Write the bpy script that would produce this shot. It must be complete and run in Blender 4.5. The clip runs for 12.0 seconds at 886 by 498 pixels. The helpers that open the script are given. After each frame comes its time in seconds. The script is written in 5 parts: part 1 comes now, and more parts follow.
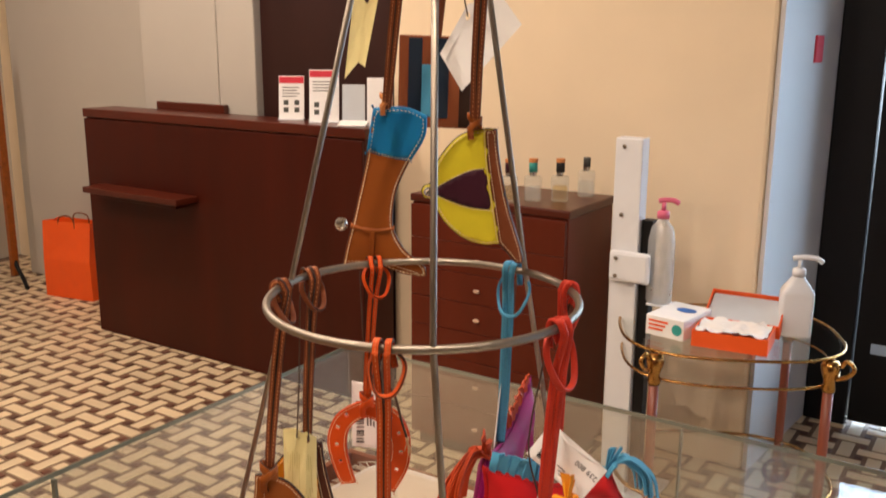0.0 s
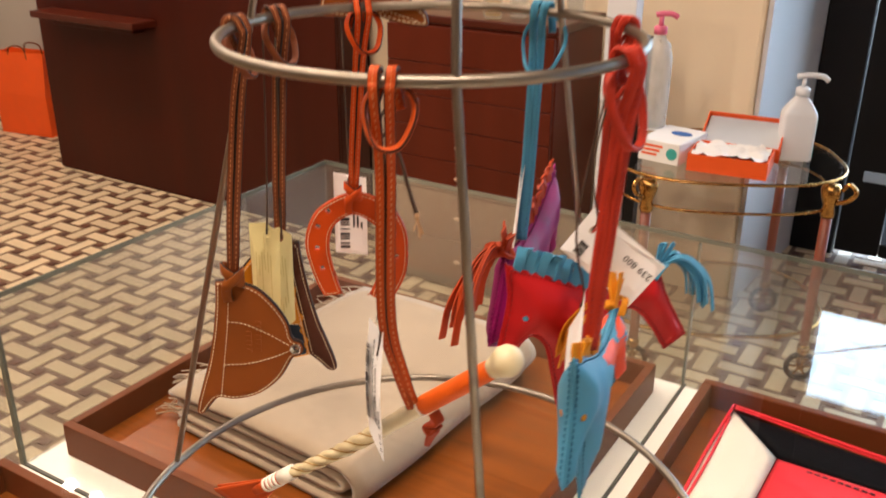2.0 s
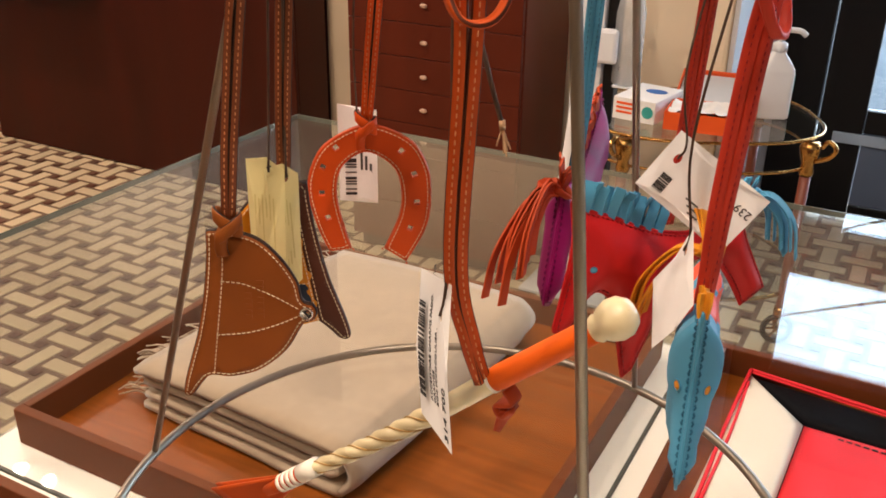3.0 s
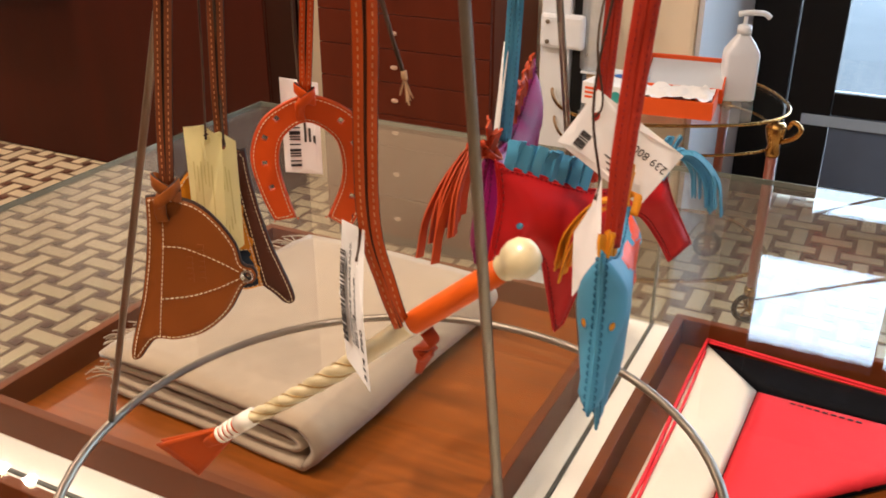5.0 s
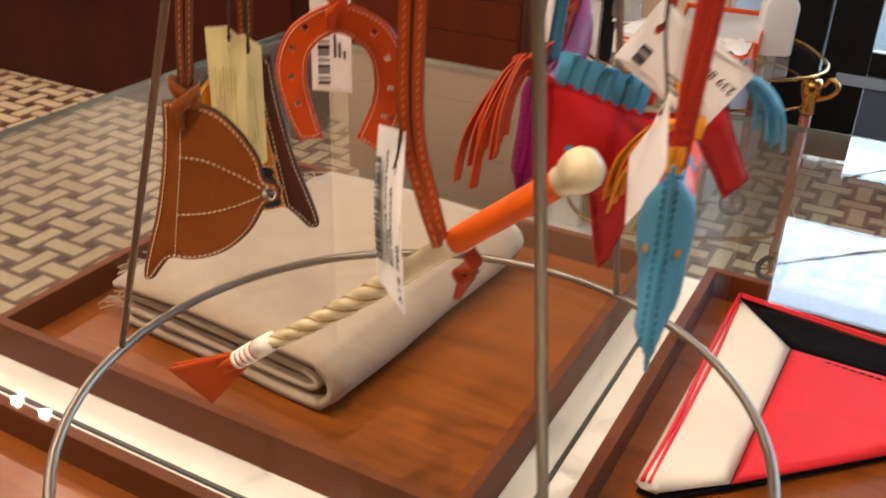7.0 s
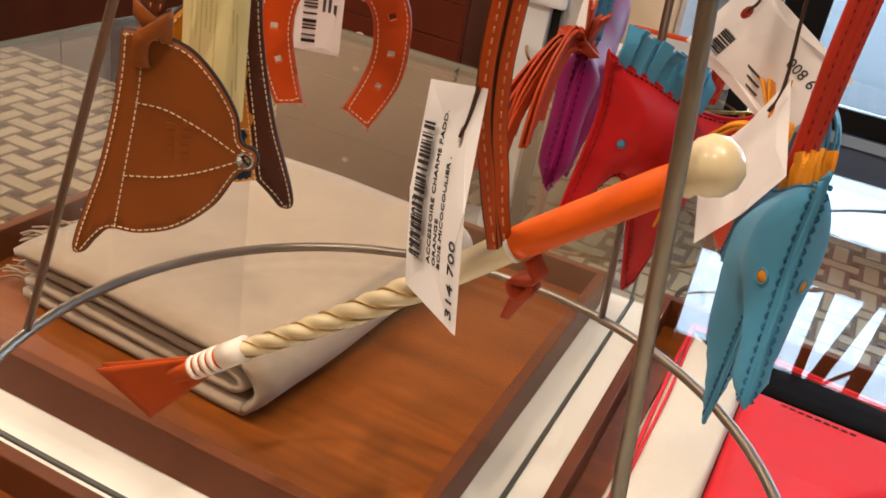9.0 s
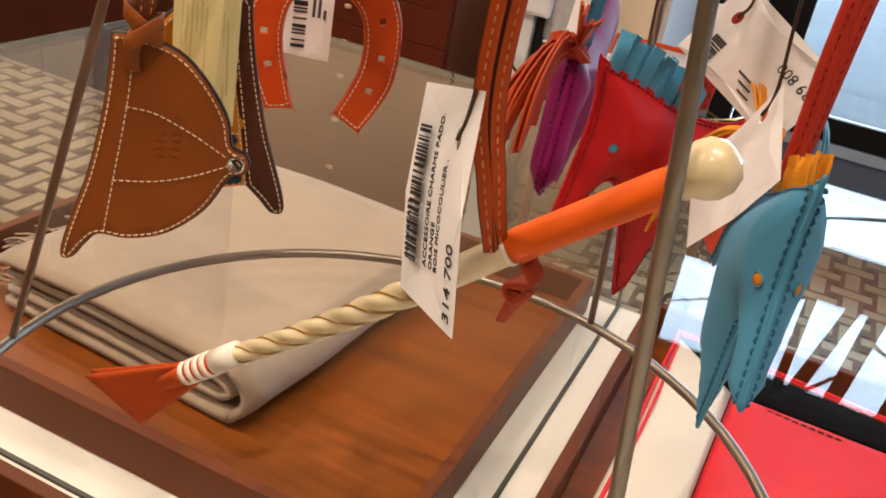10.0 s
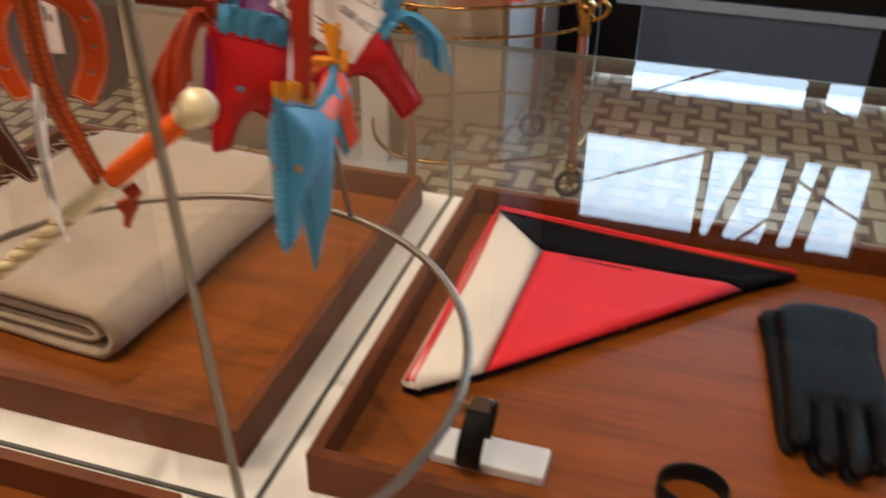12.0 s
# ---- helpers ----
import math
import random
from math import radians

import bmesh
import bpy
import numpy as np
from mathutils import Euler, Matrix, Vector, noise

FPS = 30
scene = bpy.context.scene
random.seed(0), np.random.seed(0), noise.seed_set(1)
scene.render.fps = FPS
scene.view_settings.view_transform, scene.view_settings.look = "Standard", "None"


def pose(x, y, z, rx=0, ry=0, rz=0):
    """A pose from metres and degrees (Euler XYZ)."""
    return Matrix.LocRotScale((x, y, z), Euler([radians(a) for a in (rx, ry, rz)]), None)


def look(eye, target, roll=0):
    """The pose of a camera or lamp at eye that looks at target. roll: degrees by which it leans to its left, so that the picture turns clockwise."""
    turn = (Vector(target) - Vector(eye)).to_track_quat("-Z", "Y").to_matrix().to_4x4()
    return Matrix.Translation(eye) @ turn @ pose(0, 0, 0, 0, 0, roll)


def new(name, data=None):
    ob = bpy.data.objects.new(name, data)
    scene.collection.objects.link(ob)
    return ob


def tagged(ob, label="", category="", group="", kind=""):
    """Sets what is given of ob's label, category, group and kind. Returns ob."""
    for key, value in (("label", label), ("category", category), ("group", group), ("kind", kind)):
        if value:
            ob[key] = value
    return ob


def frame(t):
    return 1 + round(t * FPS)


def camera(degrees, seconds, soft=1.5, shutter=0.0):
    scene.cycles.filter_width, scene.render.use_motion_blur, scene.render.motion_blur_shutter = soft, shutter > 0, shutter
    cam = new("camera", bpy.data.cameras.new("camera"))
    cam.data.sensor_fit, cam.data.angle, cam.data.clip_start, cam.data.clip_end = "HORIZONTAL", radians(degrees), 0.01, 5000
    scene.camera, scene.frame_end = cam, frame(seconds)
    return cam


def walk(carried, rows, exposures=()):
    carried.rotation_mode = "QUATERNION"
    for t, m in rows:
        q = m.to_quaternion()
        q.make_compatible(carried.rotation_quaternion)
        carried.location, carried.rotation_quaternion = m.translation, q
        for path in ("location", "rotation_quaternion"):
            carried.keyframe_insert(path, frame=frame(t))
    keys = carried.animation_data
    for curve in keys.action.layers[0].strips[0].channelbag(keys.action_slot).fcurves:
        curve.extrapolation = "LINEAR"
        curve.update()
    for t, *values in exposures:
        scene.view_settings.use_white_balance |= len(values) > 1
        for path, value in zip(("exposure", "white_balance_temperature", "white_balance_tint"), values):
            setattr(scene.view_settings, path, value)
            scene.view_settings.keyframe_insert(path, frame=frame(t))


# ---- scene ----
cam = camera(51.8, 12.0, soft=1.7, shutter=0.5)
PATH = [
    (0, (0.035, 0.014, 1.441), (-1.031, 1.644, 0.987), 0.3),
    (0.5, (0.035, 0.018, 1.43), (-1.025, 1.626, 0.891), 0.2),
    (1, (0.031, 0.032, 1.417), (-1.024, 1.617, 0.806), 0.4),
    (1.5, (0.002, 0.065, 1.39), (-1.029, 1.634, 0.701), 0.3),
    (2, (-0.057, 0.116, 1.347), (-1.016, 1.689, 0.568), 0.4),
    (2.5, (-0.125, 0.15, 1.313), (-1.016, 1.734, 0.478), 0.6),
    (4.3, (-0.153, 0.179, 1.276), (-0.966, 1.812, 0.457), 0.4),
    (4.5, (-0.14, 0.176, 1.28), (-0.952, 1.805, 0.451), 0.1),
    (5, (-0.109, 0.159, 1.284), (-0.928, 1.775, 0.437), -0.0),
    (5.5, (-0.083, 0.144, 1.289), (-0.92, 1.75, 0.44), -0.5),
    (6, (-0.09, 0.152, 1.281), (-0.922, 1.755, 0.421), -0.5),
    (6.5, (-0.096, 0.165, 1.277), (-0.908, 1.766, 0.394), -0.0),
    (7, (-0.13, 0.178, 1.255), (-0.958, 1.738, 0.316), 1.7),
    (7.2, (-0.15, 0.195, 1.239), (-0.969, 1.749, 0.284), 2.9),
    (8.8, (-0.197, 0.22, 1.214), (-0.843, 1.874, 0.293), 10.2),
    (9, (-0.198, 0.22, 1.214), (-0.846, 1.876, 0.299), 10.3),
    (9.5, (-0.2, 0.219, 1.212), (-0.838, 1.887, 0.312), 10.6),
    (10, (-0.201, 0.219, 1.212), (-0.822, 1.896, 0.318), 10.7),
    (10.5, (-0.2, 0.218, 1.212), (-0.808, 1.902, 0.319), 10.8),
    (11, (-0.183, 0.211, 1.225), (-0.784, 1.883, 0.306), 8.6),
    (11.5, (-0.118, 0.179, 1.264), (-0.689, 1.829, 0.289), 4.6),
    (11.7, (-0.086, 0.166, 1.28), (-0.625, 1.811, 0.277), 2.9),
    (12, (-0.033, 0.149, 1.28), (-0.52, 1.785, 0.237), 1.0),
]
walk(cam, [(t, look(eye, target, roll)) for t, eye, target, roll in PATH], [(0, 0.0), (2.0, 0.07), (2.5, -0.08), (4.5, 0.0), (6.0, 0.02), (6.5, -0.16), (7.0, -0.14), (9.0, -0.22), (10.5, -0.22), (11.0, -0.18), (11.5, -0.5), (12, -0.5)])

# ---- light ----
world = bpy.data.worlds.new("world")
scene.world = world
world.use_nodes = True
wn = world.node_tree
sky = wn.nodes.new("ShaderNodeTexSky")
sky.sky_type = "NISHITA"
sky.sun_disc = False
sky.sun_elevation, sky.sun_rotation = radians(40), radians(20)
wn.nodes["Background"].inputs[1].default_value = 0.12
wn.links.new(sky.outputs[0], wn.nodes["Background"].inputs[0])


def area(name, m, size, watts, colour, size_y=None):
    data = bpy.data.lights.new(name, "AREA")
    data.shape, data.size, data.energy, data.color = ("RECTANGLE" if size_y else "DISK"), size, watts, colour
    if size_y:
        data.size_y = size_y
    ob = new(name, data)
    ob.matrix_world = m
    return ob


WARM = (1.0, 0.80, 0.65)
# From the fifth on these are unseen fill lamps, added for brightness.
DOWNLIGHTS = [(-2.82, 1.96), (-2.98, 1.96), (-4.3, 1.9), (-3.6, 0.6), (-2.1, 0.2), (-1.2, 0.25), (-0.35, 0.2), (0.25, 0.25), (-1.8, 1.5), (-0.4, -0.9), (-1.6, -0.9)]
for lx, ly in DOWNLIGHTS:
    area("downlight_and_fill", pose(lx, ly, 2.87), 0.045, 16.5, WARM)
# unseen area lamp, added with the east window as bluish fill
area("added_daylight", look((2.86, 1.9, 1.55), (0, 2.1, 1.0)), 2.2, 13, (0.33, 0.57, 1.0), 2.0)

# ---- materials ----


def rgb(h):
    """A linear colour from sRGB hex digits."""
    v = [int(h[i:i + 2], 16) / 255 for i in (0, 2, 4)]
    return tuple(c / 12.92 if c <= 0.04045 else ((c + 0.055) / 1.055) ** 2.4 for c in v) + (1.0,)


def shade(c, k):
    return (min(1, c[0] * k), min(1, c[1] * k), min(1, c[2] * k), 1)


def material(name, colour, rough=0.5, metal=0.0, scale=40.0, vary=0.25, bump=0.1, bscale=None, stretch=(1, 1, 1), rnd=0.0, island=0.0, coat=0.0, rvary=0.1, sheen=0.0, second=None, spec=0.5):
    """Noise at two scales in the colour, the gloss and the relief."""
    m = bpy.data.materials.new(name)
    m.use_nodes = True
    nt = m.node_tree
    b = nt.nodes["Principled BSDF"]
    tc = nt.nodes.new("ShaderNodeTexCoord")
    mp = nt.nodes.new("ShaderNodeMapping")
    mp.inputs["Scale"].default_value = stretch
    nt.links.new(tc.outputs["Object"], mp.inputs[0])

    def tex(s, detail):
        n = nt.nodes.new("ShaderNodeTexNoise")
        n.inputs["Scale"].default_value = s
        n.inputs["Detail"].default_value = detail
        nt.links.new(mp.outputs[0], n.inputs["Vector"])
        return n

    big, small = tex(scale * 0.22, 3), tex(scale, 6)
    mix = nt.nodes.new("ShaderNodeMath")
    mix.operation = "MULTIPLY_ADD"
    mix.inputs[1].default_value = 0.5
    half = nt.nodes.new("ShaderNodeMath")
    half.operation = "MULTIPLY"
    half.inputs[1].default_value = 0.5
    nt.links.new(big.outputs[0], half.inputs[0])
    nt.links.new(small.outputs[0], mix.inputs[0])
    nt.links.new(half.outputs[0], mix.inputs[2])
    fac = mix.outputs[0]
    if rnd or island:
        src = nt.nodes.new("ShaderNodeObjectInfo") if rnd else nt.nodes.new("ShaderNodeNewGeometry")
        out = src.outputs["Random"] if rnd else src.outputs["Random Per Island"]
        ad = nt.nodes.new("ShaderNodeMath")
        ad.operation = "MULTIPLY_ADD"
        ad.inputs[1].default_value = rnd or island
        nt.links.new(out, ad.inputs[0])
        nt.links.new(fac, ad.inputs[2])
        sb = nt.nodes.new("ShaderNodeMath")
        sb.operation = "SUBTRACT"
        sb.inputs[1].default_value = (rnd or island) / 2
        nt.links.new(ad.outputs[0], sb.inputs[0])
        fac = sb.outputs[0]
    ramp = nt.nodes.new("ShaderNodeValToRGB")
    ramp.color_ramp.elements[0].position, ramp.color_ramp.elements[1].position = 0.28, 0.72
    ramp.color_ramp.elements[0].color = second or shade(colour, 1 - vary)
    ramp.color_ramp.elements[1].color = shade(colour, 1 + vary * 0.6)
    nt.links.new(fac, ramp.inputs[0])
    nt.links.new(ramp.outputs[0], b.inputs["Base Color"])
    b.inputs["Metallic"].default_value = metal
    b.inputs["Coat Weight"].default_value = coat
    b.inputs["Coat Roughness"].default_value = 0.12
    b.inputs["Sheen Weight"].default_value = sheen
    b.inputs["Specular IOR Level"].default_value = spec
    rr = nt.nodes.new("ShaderNodeMapRange")
    rr.inputs["To Min"].default_value, rr.inputs["To Max"].default_value = max(0.02, rough - rvary), min(1, rough + rvary)
    nt.links.new(small.outputs[0], rr.inputs[0])
    nt.links.new(rr.outputs[0], b.inputs["Roughness"])
    if bump:
        fine = tex(bscale or scale * 6, 4)
        bp = nt.nodes.new("ShaderNodeBump")
        bp.inputs["Strength"].default_value = bump
        bp.inputs["Distance"].default_value = 0.15 / (bscale or scale * 6)
        nt.links.new(fine.outputs[0], bp.inputs["Height"])
        nt.links.new(bp.outputs[0], b.inputs["Normal"])
    return m


def leather(name, h, rough=0.52):
    return material(name, rgb(h), rough, 0, 45, 0.14, 0.45, 1500, spec=0.22)


def glass(name, tint, rough=0.0, haze=0.0, haze_colour=(0.4, 0.3, 0.23, 1)):
    """Thin clear sheet glass: mostly see-through, mirror-like at grazing angles. haze: share of diffuse colour mixed
    in.
    """
    m = bpy.data.materials.new(name)
    m.use_nodes = True
    nt = m.node_tree
    nt.nodes.remove(nt.nodes["Principled BSDF"])
    tr, gl, lw, mx = (nt.nodes.new("ShaderNode" + n) for n in ("BsdfTransparent", "BsdfGlossy", "LayerWeight", "MixShader"))
    tr.inputs[0].default_value = tint
    gl.inputs["Roughness"].default_value = rough
    lw.inputs["Blend"].default_value = 0.5
    up, k = nt.nodes.new("ShaderNodeMath"), nt.nodes.new("ShaderNodeMath")
    up.operation, k.operation = "POWER", "MULTIPLY_ADD"
    up.inputs[1].default_value = 5.0
    k.inputs[1].default_value, k.inputs[2].default_value = 0.965, 0.03
    nt.links.new(lw.outputs["Facing"], up.inputs[0])
    nt.links.new(up.outputs[0], k.inputs[0])
    nt.links.new(k.outputs[0], mx.inputs[0])
    nt.links.new(tr.outputs[0], mx.inputs[1])
    nt.links.new(gl.outputs[0], mx.inputs[2])
    out = mx.outputs[0]
    if haze:
        df, m2, tx = (nt.nodes.new("ShaderNode" + n) for n in ("BsdfDiffuse", "MixShader", "TexNoise"))
        df.inputs[0].default_value = haze_colour
        tx.inputs["Scale"].default_value = 5.0
        rg = nt.nodes.new("ShaderNodeMapRange")
        rg.inputs["To Min"].default_value, rg.inputs["To Max"].default_value = haze * 0.8, haze * 1.2
        nt.links.new(tx.outputs[0], rg.inputs[0])
        nt.links.new(rg.outputs[0], m2.inputs[0])
        nt.links.new(out, m2.inputs[1])
        nt.links.new(df.outputs[0], m2.inputs[2])
        out = m2.outputs[0]
    nt.links.new(out, nt.nodes["Material Output"].inputs[0])
    return m


def glow(name, colour, strength):
    m = bpy.data.materials.new(name)
    m.use_nodes = True
    b = m.node_tree.nodes["Principled BSDF"]
    b.inputs["Base Color"].default_value = colour
    b.inputs["Emission Color"].default_value = colour
    b.inputs["Emission Strength"].default_value = strength
    return m


M = {
    # Unseen wall behind the camera, coloured dark to hold down bounced light.
    "dim": material("dim_unseen_wall", rgb("8b7763"), 0.85, 0, 6, 0.1, 0.2, 260),
    "wall": material("cream_plaster", rgb("ecd8b8"), 0.75, 0, 6, 0.05, 0.15, 220),
    "pale": material("pale_panel", rgb("b8b1a6"), 0.6, 0, 5, 0.05, 0.08, 200),
    "reveal": material("reveal_paint", rgb("c4c3c4"), 0.6, 0, 5, 0.05, 0.1, 200),
    # Unseen ceiling: dark taupe chosen to cut bounced light and deepen contrast.
    "ceiling": material("dark_bounce_cut_ceiling", rgb("8d7d6a"), 0.8, 0, 5, 0.04, 0.1, 200),
    "mahogany": material("mahogany", rgb("5c2211"), 0.42, 0, 9, 0.35, 0.12, 130, (1, 1, 0.12), spec=0.22),
    "desk_wood": material("dark_mahogany", rgb("421409"), 0.42, 0, 9, 0.35, 0.12, 130, (1, 1, 0.12), spec=0.22),
    "mahogany_flat": material("mahogany_top", rgb("4e1c0e"), 0.32, 0, 9, 0.35, 0.12, 130, (0.12, 1, 1), spec=0.4),
    "darkwood": material("dark_wood", rgb("2f100a"), 0.45, 0, 8, 0.4, 0.1, 120, (1, 1, 0.1)),
    "tray": material("cherry_tray", rgb("8e4a14"), 0.36, 0, 110, 0.5, 0.12, 400, (0.09, 1, 1), spec=0.4),
    # Tray sides: their shade is put into a darker brown.
    "trayside": material("shaded_tray_side", rgb("6c381a"), 0.5, 0, 16, 0.3, 0.12, 260, (0.2, 1, 1), spec=0.2),
    "base": material("white_lacquer", rgb("f4efe4"), 0.35, 0, 9, 0.05, 0.02, 80),
    "seam": material("dark_seam", rgb("4a4a44"), 0.5, 0, 30, 0.2, 0),
    "steel": material("brushed_nickel", rgb("8f8578"), 0.43, 1.0, 60, 0.05, 0),
    "brass": material("polished_brass", rgb("b98c4e"), 0.25, 1.0, 60, 0.2, 0.04, 300),
    "chrome": material("chrome", rgb("d8d6d2"), 0.12, 1.0, 60, 0.1, 0.0),
    "glass": glass("case_glass", (0.97, 0.985, 0.975, 1)),
    # Diffuse haze in these two panes stands in for soft room reflections.
    "hazed": glass("reflection_hazed_case_glass", (0.95, 0.97, 0.96, 1), 0.02, 0.14),
    "light_haze": glass("lightly_hazed_case_glass", (0.975, 0.985, 0.975, 1), 0.0, 0.115, (0.58, 0.52, 0.45, 1)),
    "edge": material("glass_edge", rgb("676b60"), 0.2, 0, 30, 0.3, 0, spec=0.5),
    # Pane of the added east window, dark to hold back its light.
    "smoked": glass("smoked_window_glass", (0.22, 0.23, 0.24, 1)),
    "doorglass": glass("door_glass", (0.9, 0.95, 1.0, 1)),
    "black": material("black_frame", rgb("101012"), 0.45, 0, 20, 0.3, 0.05, spec=0.25),
    # Next two: bluish outdoor light is put into the colour.
    "strip": material("outdoor_lit_strip", rgb("a9bdd2"), 0.4, 0, 12, 0.1, 0.03, 150),
    "slate": material("outdoor_lit_slate", rgb("5d6d86"), 0.35, 0, 8, 0.15, 0.05, 120),
    "grout": material("brown_grout", rgb("7b604c"), 0.6, 0, 30, 0.3, 0.2),
    "tile": material("cream_tile", rgb("d8c3a0"), 0.36, 0, 14, 0.12, 0.06, 200, rnd=0.5),
    "tiles": material("cream_tiles_far", rgb("d8c3a0"), 0.36, 0, 14, 0.12, 0.06, 200, island=0.5),
    "dot": material("brown_tile", rgb("5b3524"), 0.4, 0, 14, 0.25, 0.06, 200, island=0.6),
    "orange_paper": material("orange_card", rgb("ef5a16"), 0.55, 0, 20, 0.08, 0.1, 300),
    "white_paper": material("white_paper", rgb("f1efec"), 0.7, 0, 25, 0.05, 0.1, 300),
    "grey_paper": material("grey_paper", rgb("c9cfd4"), 0.7, 0, 25, 0.05, 0.1, 300),
    "yellow_paper": material("yellow_felt_tag", rgb("efe1a0"), 0.75, 0, 60, 0.1, 0.2, 700),
    "ink": material("black_ink", rgb("1c1a1b"), 0.7, 0, 40, 0.1, 0),
    "red_ink": material("red_print", rgb("d0243a"), 0.6, 0, 40, 0.1, 0),
    "blue_ink": material("blue_print", rgb("1d5fa8"), 0.6, 0, 40, 0.1, 0),
    "teal_ink": material("teal_print", rgb("3aa39b"), 0.6, 0, 40, 0.1, 0),
    "white_plastic": material("white_plastic", rgb("e3e5e8"), 0.35, 0, 20, 0.04, 0.02),
    "pink_plastic": material("pink_plastic", rgb("e46f8e"), 0.4, 0, 20, 0.08, 0.02),
    "tan": leather("tan_leather", "8f4c19"),
    "tan_light": leather("natural_leather", "d08a55"),
    "orange": leather("orange_leather", "cf4c10"),
    "bright_orange": leather("bright_orange_leather", "e25e10"),
    "rust": leather("rust_leather", "b0431f"),
    "red": leather("red_leather", "b81719"),
    "salmon": leather("salmon_leather", "e4573a"),
    "blue": leather("sky_blue_leather", "4c93b4"),
    "petrol": leather("petrol_leather", "0f6ea3"),
    "magenta": leather("magenta_leather", "880d5a"),
    "red_thread": leather("dark_red_thread", "860f12"),
    "blue_thread": leather("slate_blue_thread", "336d8a"),
    "magenta_thread": leather("plum_thread", "640842"),
    "ochre": leather("ochre_leather", "d68a1e"),
    "lemon": leather("lemon_leather", "d8c92e"),
    "plum": leather("plum_leather", "3b1524"),
    "navy": leather("navy_leather", "1d2836"),
    "brown": leather("brown_leather", "7c4326"),
    "dark_brown": leather("dark_brown_leather", "4f2413"),
    "rosewood": material("rosewood", rgb("8a4a36"), 0.4, 0, 14, 0.25, 0.1, 160, (1, 1, 0.12)),
    "ivory": material("aged_ivory", rgb("c9a58c"), 0.5, 0, 40, 0.1, 0.05),
    "cloudy": glass("cloudy_plastic", (0.93, 0.94, 0.94, 1), 0.15, 0.3, (0.8, 0.82, 0.84, 1)),
    "burnt": leather("burnt_orange_leather", "bb4a14"),
    "edge_paint": leather("dark_edge_paint", "2c1a12", 0.5),
    "glove": material("black_glove_leather", rgb("0b0b0d"), 0.5, 0, 60, 0.2, 0.4, 900, spec=0.12),
    "strap_red": leather("dark_red_leather", "b3321f"),
    "faint": material("faint_print", rgb("dccb86"), 0.8, 0, 60, 0.1, 0),
    "thread": material("cream_thread", rgb("e4cfa8"), 0.8, 0, 300, 0.12, 0.2, 3000),
    "cord": material("brown_cord", rgb("4a3524"), 0.85, 0, 300, 0.3, 0.4, 2500),
    "frayed": material("frayed_cord", rgb("c9a27a"), 0.9, 0, 200, 0.2, 0.2, 2000),
    "wood_pale": material("pale_carved_wood", rgb("e3d2a6"), 0.3, 0, 60, 0.16, 0.12, 500, coat=0.5),
    "groove": material("groove_shade_wood", rgb("a8813f"), 0.5, 0, 60, 0.2, 0.1, 500),
    "wrap": material("white_wrap", rgb("efe6d6"), 0.5, 0, 200, 0.08, 0.15, 1500),
    "blanket": material("taupe_cashmere", rgb("b09a82"), 0.95, 0, 90, 0.16, 0.8, 700, sheen=0.4),
    "silk_white": material("ivory_silk", rgb("efe3d2"), 0.55, 0, 60, 0.06, 0.25, 1200, sheen=0.2),
    "silk_red": material("coral_red_silk", rgb("ec2c38"), 0.6, 0, 60, 0.06, 0.25, 1200, spec=0.3),
    "silk_black": material("black_silk", rgb("0f0f14"), 0.75, 0, 60, 0.2, 0.25, 1200, spec=0.1),
    "amber": glass("perfume", (0.95, 0.86, 0.6, 1)),
    "clear": glass("clear_bottle", (0.97, 0.98, 0.97, 1), 0.0, 0.16, (0.85, 0.85, 0.8, 1)),
    "lamp": glow("downlight_lens", (1.0, 0.82, 0.6, 1), 30.0),
    "day": glow("bright_overcast_street", (0.72, 0.87, 1.0, 1), 11.0),
    "street": material("street_paving", rgb("40464c"), 0.7, 0, 6, 0.2, 0.2, 60),
    "tree": material("bare_branch", rgb("3f3a35"), 0.8, 0, 20, 0.3, 0.2),
}

# ---- building helpers ----


def thing(name, label, category, at=None, group="", kind=""):
    ob = new(name)
    ob.empty_display_size = 0.02
    if at is not None:
        ob.matrix_world = at
    return tagged(ob, label, category, group, kind)


def link(name, bm, mat, parent=None, label="", smooth=False, mats=()):
    me = bpy.data.meshes.new(name)
    bmesh.ops.recalc_face_normals(bm, faces=bm.faces)
    bm.to_mesh(me)
    bm.free()
    me.materials.append(mat)
    for m in mats:
        me.materials.append(m)
    if smooth:
        for p in me.polygons:
            p.use_smooth = True
    ob = new(name, me)
    if parent:
        ob.parent = parent
    if label:
        ob["label"] = label
    return ob


def part(name, bm, mat, parent, label="", smooth=False, mats=()):
    return link(name, bm, mat, parent, label, smooth, mats)


def box(lo, hi, bevel=0.0, bm=None, m=None, seg=2):
    """A box between two corners, with rounded edges, added to bm."""
    own = bmesh.new()
    bmesh.ops.create_cube(own, size=1)
    for v in own.verts:
        v.co = Vector([lo[i] + (v.co[i] + 0.5) * (hi[i] - lo[i]) for i in range(3)])
    if bevel:
        bmesh.ops.bevel(own, geom=own.edges[:], offset=bevel, segments=seg, affect="EDGES", profile=0.5)
    if m is not None:
        own.transform(m)
    if bm is None:
        return own
    return join(bm, own)


def join(bm, other):
    me = bpy.data.meshes.new("tmp")
    other.to_mesh(me)
    other.free()
    bm.from_mesh(me)
    bpy.data.meshes.remove(me)
    return bm


